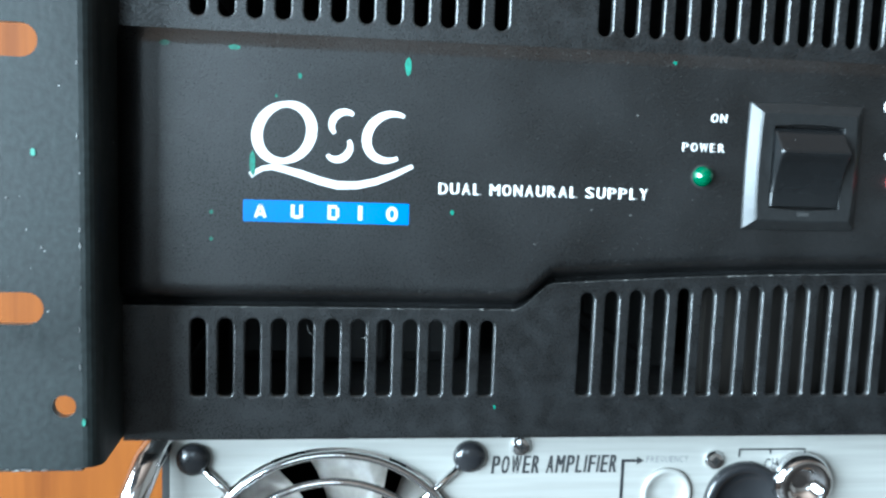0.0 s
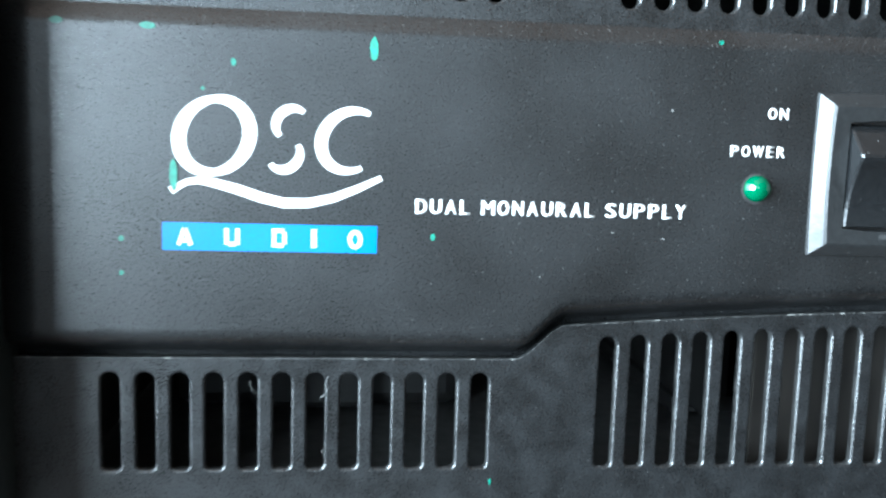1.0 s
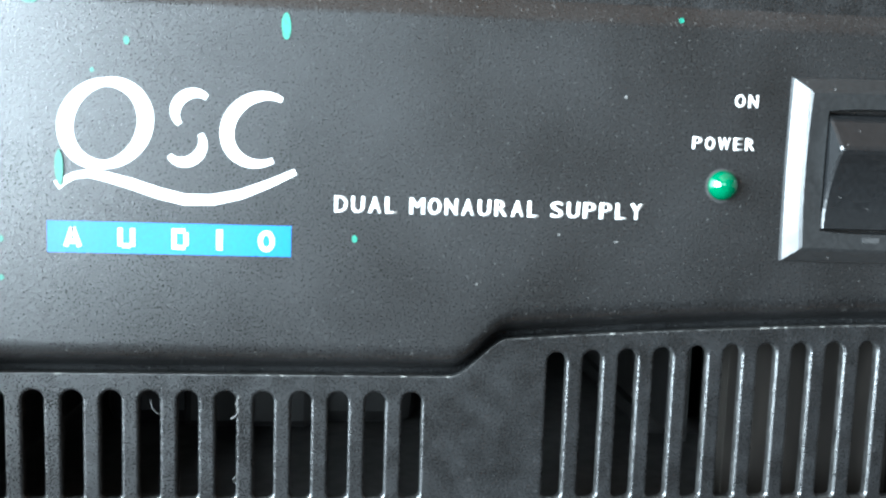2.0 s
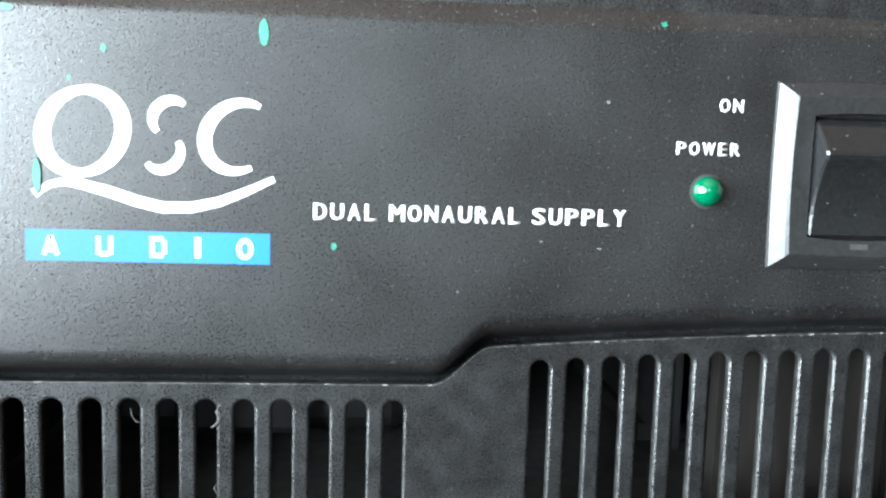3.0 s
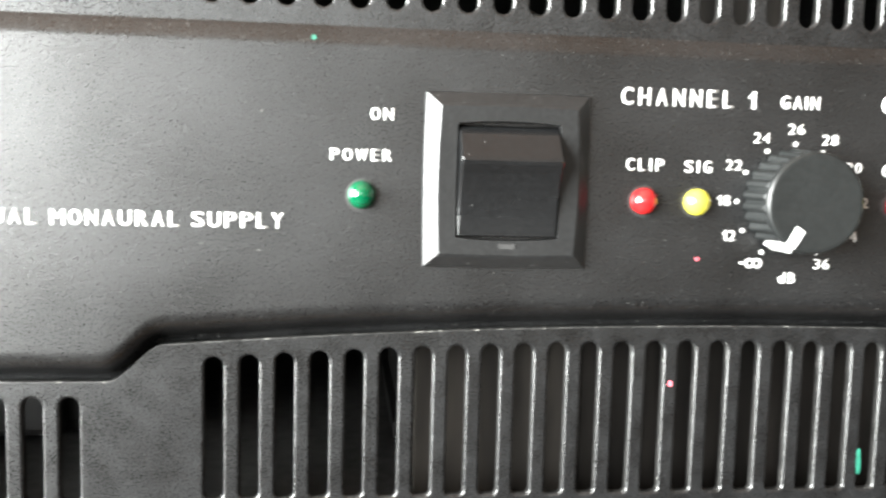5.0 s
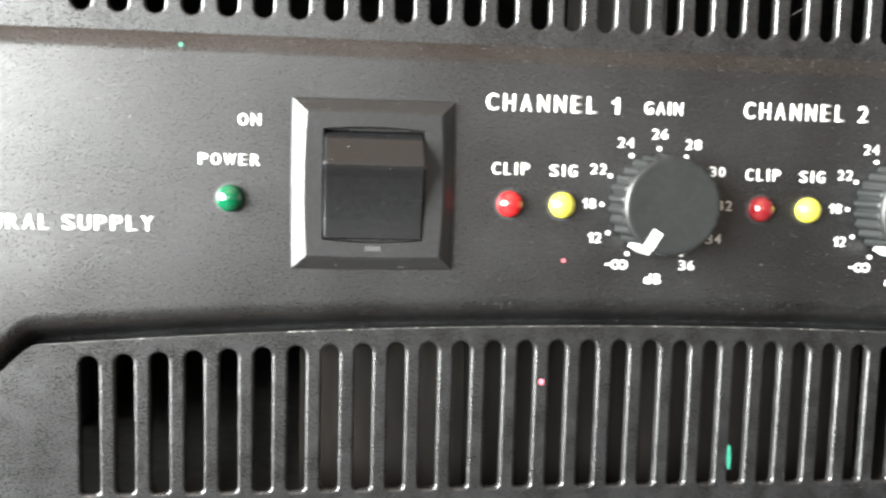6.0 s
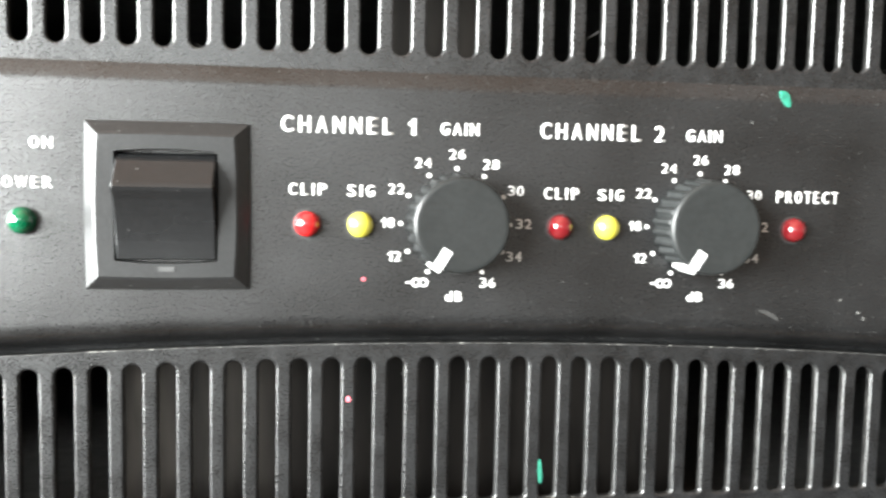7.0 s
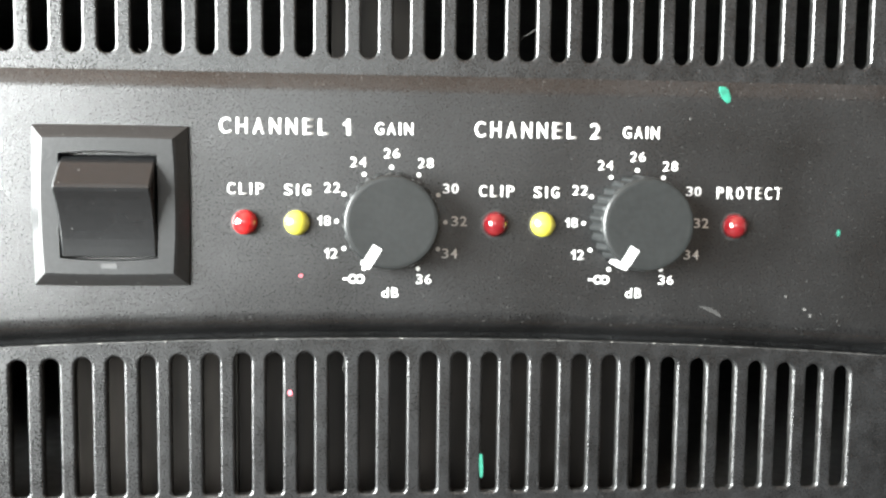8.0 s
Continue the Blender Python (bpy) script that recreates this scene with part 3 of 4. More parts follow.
# indicator lamps
def lamp(x, mat, label):
    bm = bmesh.new()
    lathe(bm, x, 0.35, [(2.45, 1.0), (2.45, -0.5)] + [(2.45 * math.cos(math.radians(a)), -0.5 - 2.2 * math.sin(math.radians(a))) for a in range(6, 90, 6)] + [(0.04, -2.7)], 40)
    led = part("indicator_lamp", bm, mat, amp, label, smooth=True)
    bm = bmesh.new()
    lathe(bm, x, 0.3, [(2.85, 0.4), (2.85, -0.05), (2.5, -0.08), (2.46, 0.4)], 32)
    part("lamp_hole", bm, DARK, led)


lamp(-49.7, GREEN_LED, "green power indicator lamp")
lamp(0.6, RED_LED, "red clip indicator lamp")
lamp(10.5, YELLOW_LED, "yellow signal indicator lamp")
lamp(49.1, DEEP_LED, "dark red clip indicator lamp")
lamp(58.6, YELLOW_LED, "yellow signal indicator lamp")
lamp(97.6, DEEP_LED, "dark red protect indicator lamp")


# gain knobs with fluted skirts and a white pointer
def knob(cx):
    bm = bmesh.new()
    n, flutes = 216, 27
    prof = [(9.55, -0.3), (9.5, -0.8), (9.1, -6.8), (8.95, -7.3), (8.85, -7.4), (8.9, -8.05), (8.8, -8.4), (8.5, -8.65), (8.0, -8.72), (3.0, -8.68)]
    rings = []
    for k, (r, y) in enumerate(prof):
        deep = (0.6, 0.6, 0.45, 0.15)[k] if k < 4 else 0.0
        ring = []
        for i in range(n):
            a = 2 * math.pi * i / n
            rr = r - deep * abs(math.sin(flutes * a / 2)) ** 3
            ring.append(bm.verts.new(mm(cx + rr * math.cos(a), y, KNOB_Z + 0.2 + rr * math.sin(a))))
        rings.append(ring)
    for a, b in zip(rings, rings[1:]):
        for i in range(n):
            bm.faces.new((a[i], a[(i + 1) % n], b[(i + 1) % n], b[i]))
    bm.faces.new(rings[0])
    bm.faces.new(rings[-1][::-1])
    bmesh.ops.recalc_face_normals(bm, faces=bm.faces)
    k = part("gain_knob", bm, KNOB, amp, "matt black gain knob with a fluted skirt")
    bm = bmesh.new()
    d, s = (-0.52, -0.854), (-0.854, 0.52)
    w = 0.95
    pts = lambda r: [(cx + d[0] * r + s[0] * w, KNOB_Z + d[1] * r + s[1] * w), (cx + d[0] * r - s[0] * w, KNOB_Z + d[1] * r - s[1] * w)]
    a, b = pts(5.0), pts(8.6)
    prism(bm, [a[0], b[0], b[1], a[1]], -8.82, -8.0)
    c, e = pts(8.0), pts(9.5)
    prism(bm, [c[0], e[0], e[1], c[1]], -8.3, -1.6)
    part("pointer", bm, WHITE, k, "white pointer line")


KNOBS, KNOB_Z = (28.7, 77.45), 0.65
for cx in KNOBS:
    knob(cx)

# ---- printing on the face ----
lettering("DUAL MONAURAL SUPPLY", -113.6, -5.75, -62.9, -3.1, WHITE, amp, gap=0.24, bold=0.055)
lettering("ON", -48.4, 13.25, -44.4, 15.35, WHITE, amp)
lettering("POWER", -55.2, 6.2, -44.5, 8.25, WHITE, amp)
lettering("CHANNEL 1", -4.2, 17.3, 20.7, 20.4, WHITE, amp, gap=0.42)
lettering("CHANNEL 2", 44.9, 17.3, 69.9, 20.4, WHITE, amp, gap=0.42)
lettering("PROTECT", 93.8, 5.75, 107.2, 8.15, WHITE, amp, gap=0.4)
for cx, lx, gx in ((KNOBS[0], -2.8, 25.5), (KNOBS[1], 45.9, 74.35)):
    lettering("GAIN", gx, 17.5, gx + 7.4, 19.85, WHITE, amp)
    lettering("CLIP", lx, 5.7, lx + 7.0, 7.95, WHITE, amp, gap=0.42)
    lettering("SIG", lx + 10.85, 5.6, lx + 16.0, 7.8, WHITE, amp, gap=0.42)
    for words, dx, dz in (("12", -11.65, -6.25), ("18", -13.0, 0.1), ("22", -11.4, 6.55), ("24", -6.4, 11.55), ("26", 0.1, 13.3), ("28", 6.7, 11.5),
                          ("30", 11.6, 6.55), ("32", 13.3, 0.2), ("34", 11.5, -6.15), ("36", 6.5, -11.25)):
        half = 1.3 if words[0] == "1" else 1.55
        lettering(words, cx + dx - half, KNOB_Z + dz - 0.95, cx + dx + half, KNOB_Z + dz + 0.95, WHITE, amp, gap=0.28, bold=0.02)
    lettering("dB", cx - 1.75, KNOB_Z - 14.9, cx + 1.55, KNOB_Z - 12.95, WHITE, amp, gap=0.35, bold=0.03)
    bm = bmesh.new()
    for ox in (-0.72, 0.72):
        loop = arc(cx - 6.75 + ox, KNOB_Z - 11.25, 0.7, 0, 360, 14)
        stroke(bm, loop, [0.45] * len(loop), 0.0, 0.08)
    prism(bm, [(cx - 9.4, KNOB_Z - 11.05), (cx - 8.45, KNOB_Z - 11.05), (cx - 8.45, KNOB_Z - 11.45), (cx - 9.4, KNOB_Z - 11.45)], -0.08, 0.0)
    part("infinity_mark", bm, WHITE, amp)
    for k in range(11):
        a = math.radians(-150 + 30 * k)
        bm = bmesh.new()
        prism(bm, arc(cx + 10.6 * math.sin(a), KNOB_Z + 10.6 * math.cos(a), 0.45, 0, 330, 11), -0.08, 0.0)
        part("scale_dot", bm, WHITE, amp)

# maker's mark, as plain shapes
bm = bmesh.new()
prism(bm, [(-158.1, -8.2), (-120.4, -8.2), (-120.4, -13.15), (-158.1, -13.15)], -0.06, 0.0)
plate = part("maker_bar", bm, BLUE, amp, "bright blue printed bar")


def maker_shape(lines, width, parent, label="", y=-0.06):
    """Plain printed strokes; the width is one number or one for each point."""
    bm = bmesh.new()
    for line in lines:
        stroke(bm, line, [width] * len(line) if isinstance(width, float) else width, y, 0.05)
    part("maker_shape", bm, WHITE, parent, label)


# on the bar: five small plain shapes
maker_shape([[(-155.3, -12.2), (-154.3, -9.2)], [(-153.2, -12.2), (-154.2, -9.2)], [(-154.9, -11.4), (-153.6, -11.4)]], 0.72, plate)
maker_shape([[(-147.0, -9.1), (-147.0, -12.0)], [(-145.1, -9.1), (-145.1, -12.0)], [(-146.7, -11.9), (-145.4, -11.9)]], 0.75, plate)
maker_shape([[(-138.7, -9.0), (-138.7, -12.3)], [(-138.4, -9.35), (-137.0, -9.35)], [(-138.4, -12.0), (-137.0, -12.0)], [(-136.85, -9.6), (-136.85, -11.75)]], 0.72, plate)
maker_shape([[(-131.65, -9.0), (-131.65, -12.3)]], 0.95, plate)
maker_shape([[(-124.3 + 0.95 * math.cos(a * math.pi / 10), -10.7 + 1.35 * math.sin(a * math.pi / 10)) for a in range(21)]], 0.75, plate)
# above it: an oval ring on a long sweep, and three curved bars
ring_line = [(-149.1 + 6.05 * math.cos(a * math.pi / 24) + 0.75 * math.sin(a * math.pi / 24), 7.1 + 6.4 * math.sin(a * math.pi / 24)) for a in range(49)]
maker_shape([ring_line], [1.35 + 1.2 * abs(math.cos(a * math.pi / 24 - 0.15)) for a in range(49)], amp, "white printed oval ring", 0.0)
tail = [(-156.6, -2.7), (-155.4, -1.9), (-153.9, -1.1), (-151.8, -0.7), (-149.2, -1.1), (-145.3, -2.1), (-141.0, -3.5), (-137.0, -4.4), (-132.6, -4.3), (-128.3, -3.3),
        (-123.9, -1.5), (-119.8, 0.5)]
maker_shape([tail], [1.5, 1.2, 1.15, 1.3, 1.6, 1.8, 1.85, 1.85, 1.75, 1.6, 1.35, 1.0], amp, "white printed sweep", -0.02)
maker_shape([[(x + (z - 6.9) * 0.14, z) for x, z in arc(-125.2, 6.9, 5.35, 62, 298, 22)]],
            [0.9 + 1.35 * math.sin(math.pi * k / 22) for k in range(23)], amp, "white printed open curve", 0.0)
maker_shape([[(x + (z - 9.4) * 0.14, z) for x, z in arc(-135.8, 9.55, 2.75, 48, 232, 14)]], [0.9 + 0.9 * math.sin(math.pi * k / 14) for k in range(15)], amp, "white printed curved bar", 0.0)
maker_shape([[(x + (z - 4.4) * 0.14, z) for x, z in arc(-137.0, 4.2, 2.75, 40, -142, 14)]], [0.9 + 0.9 * math.sin(math.pi * k / 14) for k in range(15)], amp, "white printed curved bar", 0.0)


# paint flecks and scuffs on the face
def fleck(x, z, w, h, mat, y=0.0, lean=0.0, deep=0.0):
    bm = bmesh.new()
    o = []
    for k in range(12):
        a = 2 * math.pi * k / 12
        j = 1 + 0.22 * noise.noise(Vector((x + math.cos(a), z + math.sin(a), 3.0)))
        u, v = w / 2 * math.cos(a) * j, h / 2 * math.sin(a) * j
        o.append((x + u + v * lean, z + v))
    prism(bm, o, y - 0.16, y + deep)
    part("paint_fleck", bm, mat, amp)


fleck(-121.5, 23.1, 1.4, 4.2, GREEN_PAINT)
fleck(-156.1, 0.1, 1.3, 5.6, GREEN_PAINT, -0.1)
fleck(-145.8, 19.9, 0.9, 1.4, GREEN_PAINT)
fleck(-110.3, -10.0, 0.9, 1.3, GREEN_PAINT)
fleck(94.8, 26.5, 2.0, 3.2, GREEN_PAINT, 0.1, -0.3, 1.0)
fleck(119.4, -0.9, 0.7, 1.4, GREEN_PAINT)
fleck(11.2, -10.0, 0.9, 0.8, PINK_PAINT)
fleck(-58.2, 26.8, 0.9, 0.9, GREEN_PAINT, 0.35, 0.0, 0.5)
fleck(47.5, -49.5, 0.8, 5.4, GREEN_PAINT, FRONT, -0.03)
fleck(8.7, -34.0, 1.0, 1.2, PINK_PAINT, FRONT)
for x, z, w, h in ((-175.3, 25.8, 2.2, 1.2), (-160.2, 25.5, 2.6, 1.3), (-165.1, -11.2, 0.9, 1.1), (-165.1, -17.3, 0.8, 0.9), (-151.0, 15.2, 0.6, 0.8)):
    fleck(x, z, w, h, GREEN_PAINT, 0.0, 0.0, 0.5 if z > 25.3 else 0.0)
fleck(-97.5, -57.9, 0.5, 1.2, GREEN_PAINT, FRONT)
fleck(-197.7, 1.3, 1.0, 1.6, GREEN_PAINT, -17.0)
fleck(-188.6, -54.6, 0.8, 1.6, GREEN_PAINT, -17.0)
for x, z, w, h, y in ((-66.8, 14.2, 0.5, 0.6, 0), (-76.8, -8.5, 0.6, 0.3, 0), (-67.1, -9.5, 0.7, 0.3, 0), (-90.2, -17.0, 0.4, 0.4, 0), (-48.4, 26.1, 0.5, 0.4, 0.6),
                      (113.0, -16.6, 0.7, 0.6, 0), (114.2, -17.8, 0.5, 0.8, 0), (108.9, -13.9, 0.5, 0.7, 0), (87.8, 21.6, 0.4, 0.4, 0), (79.6, 27.2, 0.9, 0.4, 2.6),
                      (109.3, 26.0, 0.5, 0.4, 0.6), (-196.4, -17.9, 0.5, 0.6, -17.0), (-203.0, -8.0, 0.4, 0.5, -17.0)):
    fleck(x, z, w, h, PALE_SCUFF, y)
rng = random.Random(7)
for k in range(45):
    # dust along the frame's lip and the slot rims
    x = rng.uniform(-170, 125)
    fleck(x, ridge(x) - rng.uniform(0.0, 0.4), rng.uniform(0.12, 0.35), rng.uniform(0.08, 0.16), PALE_SCUFF, FRONT)
for k in range(9):
    # bare metal showing along the ear's fold and foot
    fleck(-189.0 + rng.uniform(-0.3, 0.1), rng.uniform(-64, 40), rng.uniform(0.08, 0.16), rng.uniform(0.4, 1.4), STEEL, -16.98)
for k in range(16):
    fleck(rng.uniform(-217, -189), -64.9 + rng.uniform(-0.1, 0.25), rng.uniform(0.6, 2.6), rng.uniform(0.2, 0.4), STEEL, -17.0)


def lint(points, r=0.00007):
    """A fibre of dust caught on a slot's rim."""
    bm = bmesh.new()
    tube(bm, [mm(x, y + FRONT + 4.0, z) for x, y, z in points], r * 0.8, 5)
    part("lint", bm, PALE_SCUFF, amp)


lint([(-143.3, -3.8, -38.0), (-143.0, -4.3, -39.2), (-142.2, -4.5, -40.0), (-141.2, -4.3, -40.2), (-140.7, -4.0, -39.9)])
lint([(-128.8, -3.9, -37.0), (-129.4, -4.4, -38.4), (-128.9, -4.6, -39.6), (-129.6, -4.3, -40.6), (-130.2, -4.0, -41.0)], 0.00013)
lint([(-129.0, -3.9, -50.6), (-129.8, -4.3, -51.4), (-129.3, -4.4, -52.2)], 0.0001)
lint([(19.3, -3.9, -26.0), (19.8, -4.4, -27.6), (19.2, -4.5, -29.0), (19.7, -4.2, -30.2)])
lint([(52.7, -3.6, 34.8), (54.3, -4.2, 37.0), (56.7, -4.5, 38.6), (59.1, -4.2, 39.6)])
lint([(-20.1, -3.9, 33.4), (-19.1, -4.4, 32.6), (-18.1, -4.4, 32.5), (-17.3, -4.1, 32.9)])
# a pale smear under the second knob
bm = bmesh.new()
stroke(bm, [(91.0, -16.0), (92.7, -16.4), (94.4, -17.2), (95.5, -18.1)], [0.3, 0.8, 0.9, 0.3], 0.0, 0.03)
part("smear", bm, FAINT, amp)

# ---- the silver amplifier underneath ----
SHIFT[:] = -1.3, 1.0
SF = 20.0  # its face stands this far behind the black one's panel
low_amp = thing("power_amplifier", (0.023, 0.22, TABLE_TOP), "silver power amplifier with a fan grille, under the black one", "amplifier")
S_LEFT, S_RIGHT, S_TOP, S_BOT = -176.5, 224.0, -67.2, -253.0
bm = bmesh.new()
fx, fz, fr = -134.9, -113.0, 38.4
cell = []
opening = arc(fx, fz, fr, 0, 360, 48)[:-1]
sq = 40.5
for x, z in opening:
    k = sq / max(abs(x - fx), abs(z - fz))
    cell.append((fx + (x - fx) * k, fz + (z - fz) * k))
a = [bm.verts.new(mm(x, SF, z)) for x, z in opening]
b = [bm.verts.new(mm(x, SF, z)) for x, z in cell]
n = len(a)
for i in range(n):
    bm.faces.new((a[i], b[i], b[(i + 1) % n], a[(i + 1) % n]))
corner = {(x, z): bm.verts.new(mm(x, SF, z)) for x in (S_LEFT, S_RIGHT) for z in (S_BOT, S_TOP)}
ne, nw, sw, se = b[n // 8], b[3 * n // 8], b[5 * n // 8], b[7 * n // 8]
bm.faces.new([corner[S_LEFT, S_TOP], corner[S_LEFT, S_BOT]] + [b[k] for k in range(5 * n // 8, 3 * n // 8 - 1, -1)])
bm.faces.new([corner[S_RIGHT, S_BOT], corner[S_RIGHT, S_TOP]] + [b[k % n] for k in range(n // 8, -n // 8 - 1, -1)])
bm.faces.new([corner[S_RIGHT, S_TOP], corner[S_LEFT, S_TOP]] + [b[k] for k in range(3 * n // 8, n // 8 - 1, -1)])
bm.faces.new([corner[S_LEFT, S_BOT], corner[S_RIGHT, S_BOT]] + [b[k] for k in range(7 * n // 8, 5 * n // 8 - 1, -1)])
bmesh.ops.recalc_face_normals(bm, faces=bm.faces)
bm.normal_update()
if sum(f.normal.y for f in bm.faces) > 0:
    bmesh.ops.reverse_faces(bm, faces=bm.faces)
panel = part("front_panel", bm, SILVER, low_amp, "brushed silver front panel")
panel_thickness = panel.modifiers.new("thickness", "SOLIDIFY")
panel_thickness.thickness, panel_thickness.offset = 0.002, -1.0
bm = bmesh.new()
for lo, hi in (((S_LEFT + 2, SF + 2.1, S_BOT), (S_RIGHT - 2, 400, S_BOT + 1.5)), ((S_LEFT + 2, SF + 2.1, S_TOP - 1.5), (S_RIGHT - 2, 400, S_TOP)),
               ((S_LEFT + 2, SF + 2.1, S_BOT + 1.6), (S_LEFT + 3.5, 400, S_TOP - 1.6)), ((S_RIGHT - 3.5, SF + 2.1, S_BOT + 1.6), (S_RIGHT - 2, 400, S_TOP - 1.6)),
               ((S_LEFT + 3.6, 398, S_BOT + 1.6), (S_RIGHT - 3.6, 400, S_TOP - 1.6))):
    box(bm, mm(*lo), mm(*hi))
    part("case_panel", bm, EAR, low_amp, "black painted sheet metal")
    bm = bmesh.new()
bm.free()
for x in (-160, 200):
    for y in (50, 370):
        bm = bmesh.new()
        lathe_at = mm(x, y, -257.0)
        made = bmesh.ops.create_cone(bm, cap_ends=True, segments=20, radius1=0.010, radius2=0.012, depth=0.008)["verts"]
        bmesh.ops.translate(bm, vec=lathe_at, verts=made)
        part("foot", bm, RUBBER, low_amp)

# its fan with a wire guard
bm = bmesh.new()
lathe(bm, fx, fz, [(14.0, SF + 9), (14.0, SF + 6), (13.0, SF + 5.2), (2.0, SF + 5.0)], 32)
fan = part("fan", bm, BLADE, low_amp, "dark cooling fan")
for k in range(7):
    bm = bmesh.new()
    a0 = math.radians(20 + 360 / 7 * k)
    rows = []
    for r in (13.5, 20, 27, 36.5):
        row = []
        for j in range(5):
            a = a0 + math.radians(40) * (j / 4 - 0.5) + 0.25 * (r - 13.5) / 23
            row.append(bm.verts.new(mm(fx + r * math.cos(a), SF + 6 + 9 * j / 4, fz + r * math.sin(a))))
        rows.append(row)
    for a, b in zip(rows, rows[1:]):
        for j in range(4):
            bm.faces.new((a[j], a[j + 1], b[j + 1], b[j]))
    bmesh.ops.solidify(bm, geom=bm.faces[:], thickness=0.0012)
    part("blade", bm, BLADE, fan, smooth=True)
bm = bmesh.new()
lathe(bm, fx, fz, [(39.5, SF + 2.2), (39.5, SF + 25), (38.7, SF + 25), (38.7, SF + 2.2)], 40)
bmesh.ops.delete(bm, geom=[f for f in bm.faces if len(f.verts) > 4], context="FACES_ONLY")
part("fan_housing", bm, DARK, fan)
guard = None
for r, y in ((37.2, -2.2), (30.4, -3.6), (23.0, -4.6), (15.6, -5.0), (8.4, -5.0)):
    bm = bmesh.new()
    tube(bm, [mm(x, SF + y, z) for x, z in arc(fx, fz, r, 0, 360, 56)[:-1]], 0.0011, 8, closed=True)
    ob = part("guard_ring", bm, CHROME, guard or low_amp, "" if guard else "chrome wire fan guard", smooth=True)
    guard = guard or ob
for k in range(4):
    a = math.radians(45 + 90 * k)
    d = (math.cos(a), math.sin(a))
    bm = bmesh.new()
    pts = [(8.4, -3.2), (15.6, -3.2), (23.0, -2.8), (30.4, 0.6), (37.2, -0.8), (46.5, -0.9)]
    tube(bm, [mm(fx + d[0] * r, SF + y, fz + d[1] * r) for r, y in pts], 0.001, 8)
    part("guard_arm", bm, CHROME, guard, smooth=True)
    bm = bmesh.new()
    lathe(bm, fx + d[0] * 50.5, fz + d[1] * 50.5, [(4.3, SF), (4.3, SF - 0.8), (3.9, SF - 1.9), (2.6, SF - 2.6), (1.0, SF - 2.9)], 28)
    part("rivet", bm, RUBBER, low_amp, "glossy black plastic rivet", smooth=True)


def screw(x, z):
    bm = bmesh.new()
    lathe(bm, x, z, [(2.7, SF), (2.7, SF - 0.6), (2.2, SF - 1.4), (1.2, SF - 1.7)], 24)
    s = part("screw", bm, CHROME, low_amp, "chrome cross-head screw")
    for w, h in ((2.6, 0.5), (0.5, 2.6)):
        bm = bmesh.new()
        prism(bm, [(x - w / 2, z - h / 2), (x + w / 2, z - h / 2), (x + w / 2, z + h / 2), (x - w / 2, z + h / 2)], SF - 1.78, SF - 1.5)
        part("cross", bm, DARK, s)


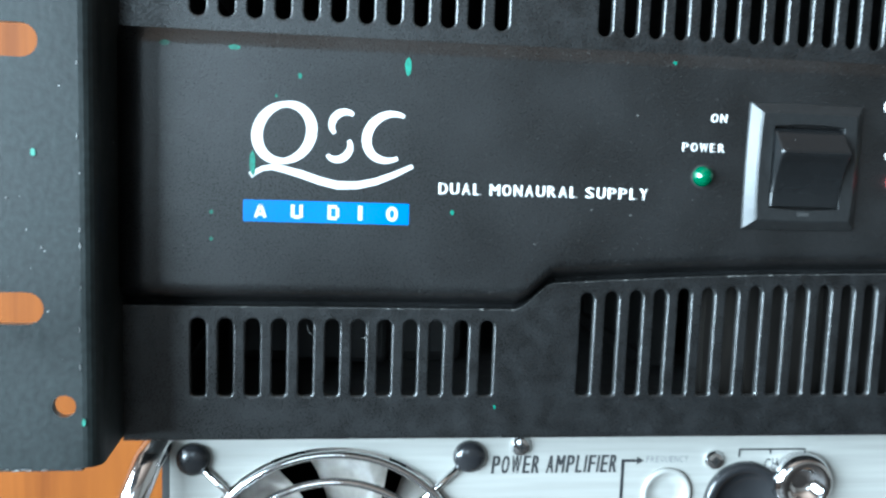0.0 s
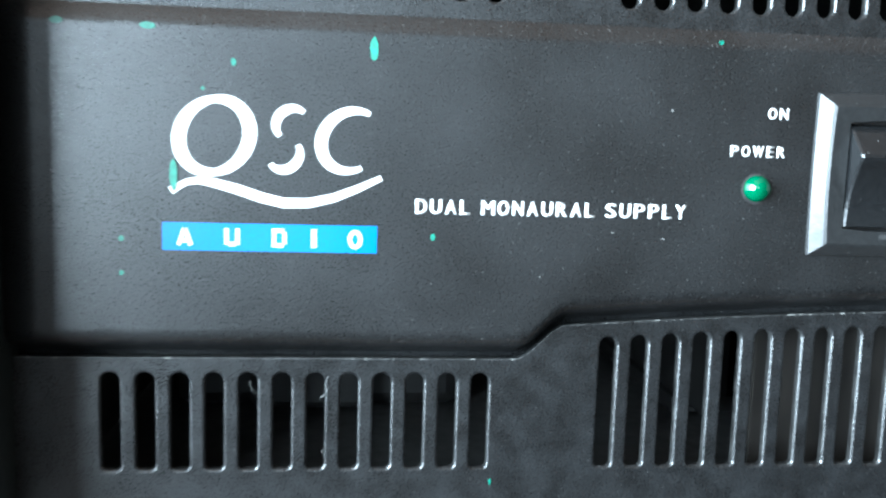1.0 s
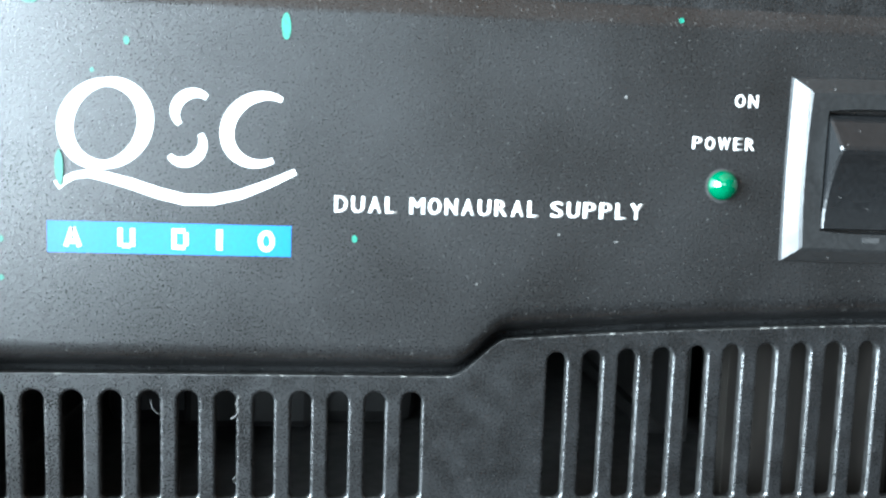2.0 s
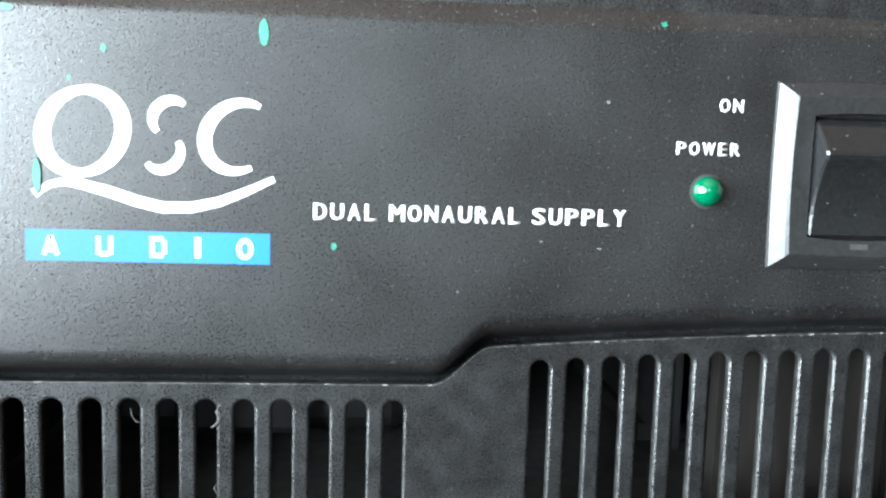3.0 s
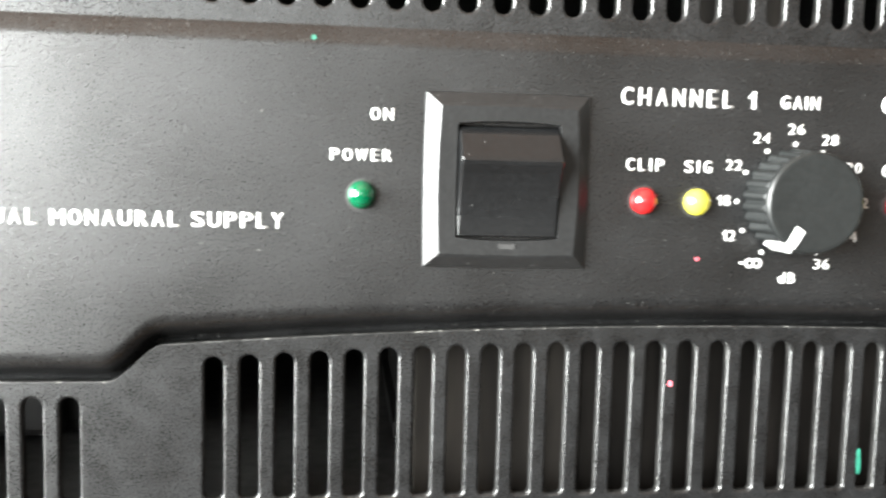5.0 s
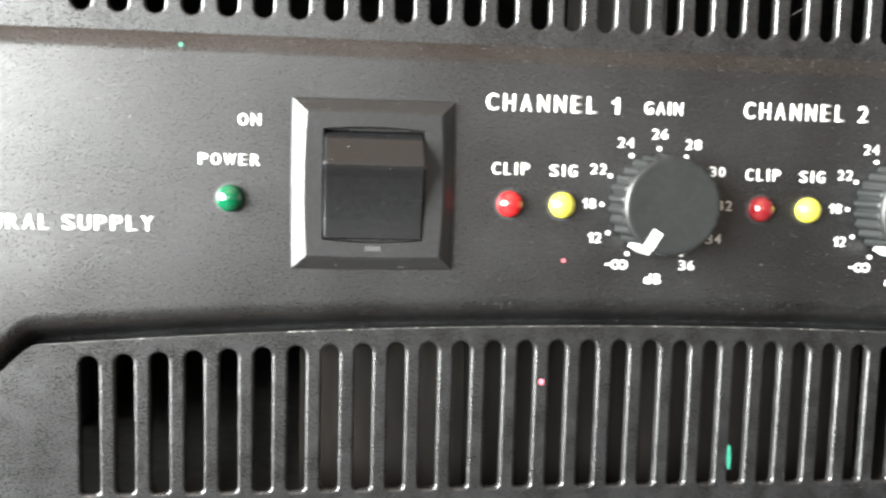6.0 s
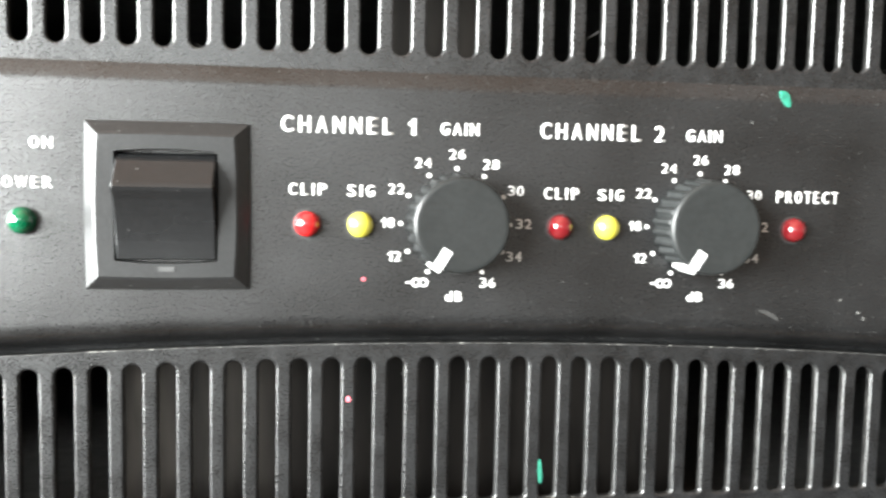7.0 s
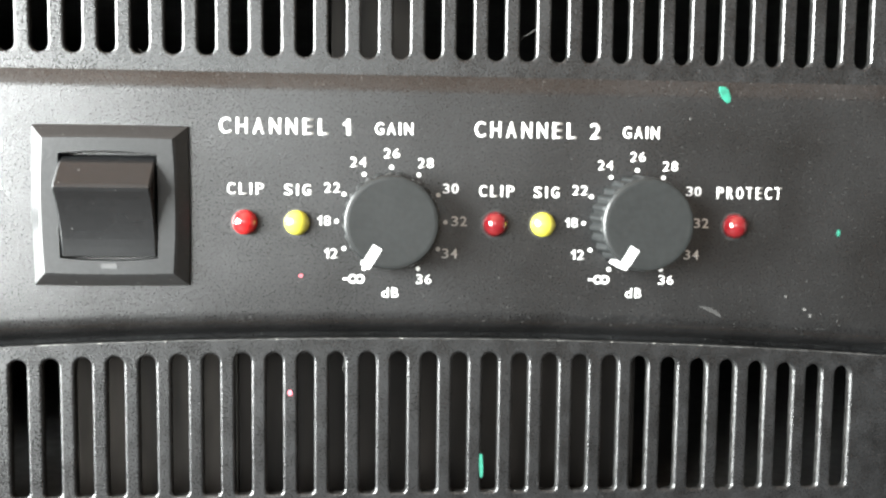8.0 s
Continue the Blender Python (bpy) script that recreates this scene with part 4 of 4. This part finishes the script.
screw(-85.3, -74.6)
screw(-30.6, -79.1)
lettering("POWER AMPLIFIER", -93.1, -82.3, -57.9, -77.4, BLACK_INK, low_amp, y=SF, gap=0.22, shear=0.22, bold=0.08)
lettering("FREQUENCY", -50.0, -79.7, -37.9, -77.9, GREY_INK, low_amp, y=SF, gap=0.3, shear=0.1, bold=0.0)
lettering("CH 2", -15.6, -82.1, -8.4, -78.9, BLACK_INK, low_amp, y=SF, gap=0.3, shear=0.1, bold=0.02)
bm = bmesh.new()
prism(bm, [(x + 0.8, z - 1.0) for x, z in ((-57.8, -77.7), (-53.4, -77.7), (-53.4, -77.0), (-51.4, -78.1), (-53.4, -79.2), (-53.4, -78.5), (-56.9, -78.5), (-56.9, -99.0), (-57.8, -99.0))], SF - 0.1, SF)
part("arrow", bm, BLACK_INK, low_amp)
for x0, z0, x1, z1 in ((-23.4, -76.0, -3.6, -76.5), (-23.4, -76.55, -22.9, -78.4), (-14.3, -76.55, -13.8, -77.6), (-4.1, -76.55, -3.6, -78.4)):
    bm = bmesh.new()
    prism(bm, [(x0, z0), (x1, z0), (x1, z1), (x0, z1)], SF - 0.1, SF)
    part("bracket_line", bm, BLACK_INK, low_amp)
# recessed level control, input socket and a chrome-rimmed socket
bm = bmesh.new()
lathe(bm, -43.8, -88.3, [(7.2, SF), (7.2, SF - 0.8), (6.4, SF - 1.2), (5.6, SF - 0.9), (4.8, SF - 0.2), (2.0, SF - 0.2)], 36)
part("level_control", bm, SILVER, low_amp, "silver recessed level control", smooth=True)
bm = bmesh.new()
lathe(bm, -21.2, -91.2, [(11.6, SF), (11.6, SF - 1.6), (10.9, SF - 2.2), (8.9, SF - 2.2), (8.6, SF - 0.4), (2.0, SF - 0.3)], 44)
part("input_socket", bm, RUBBER, low_amp, "black round input socket", smooth=True)
bm = bmesh.new()
lathe(bm, -5.0, -85.4, [(8.6, SF), (8.6, SF - 2.4), (7.6, SF - 4.2), (5.0, SF - 4.6), (4.4, SF - 1.0), (1.5, SF - 1.0)], 40)
part("output_socket", bm, CHROME, low_amp, "chrome round socket", smooth=True)
# chrome carrying handle beside the panel
bm = bmesh.new()
pts = [(-176.5, 26, -71), (-178.6, 20, -72.2), (-180.8, 14, -76), (-183.2, 10, -83), (-185.2, 8, -94), (-186.2, 7.5, -112), (-186.2, 7.5, -190), (-185.2, 8, -216),
       (-183.2, 10, -230), (-180.0, 16, -239), (-176.5, 26, -243)]
tube(bm, [mm(*p) for p in pts], 0.0036, 14)
part("handle", bm, CHROME, low_amp, "curved chrome carrying handle", smooth=True)
# dark strip in place of the shaded gap between handle and panel
bm = bmesh.new()
box(bm, mm(-178.6, 21.0, -252.5), mm(-176.6, 60, -67.3))
part("side_bracket", bm, DARK, low_amp)
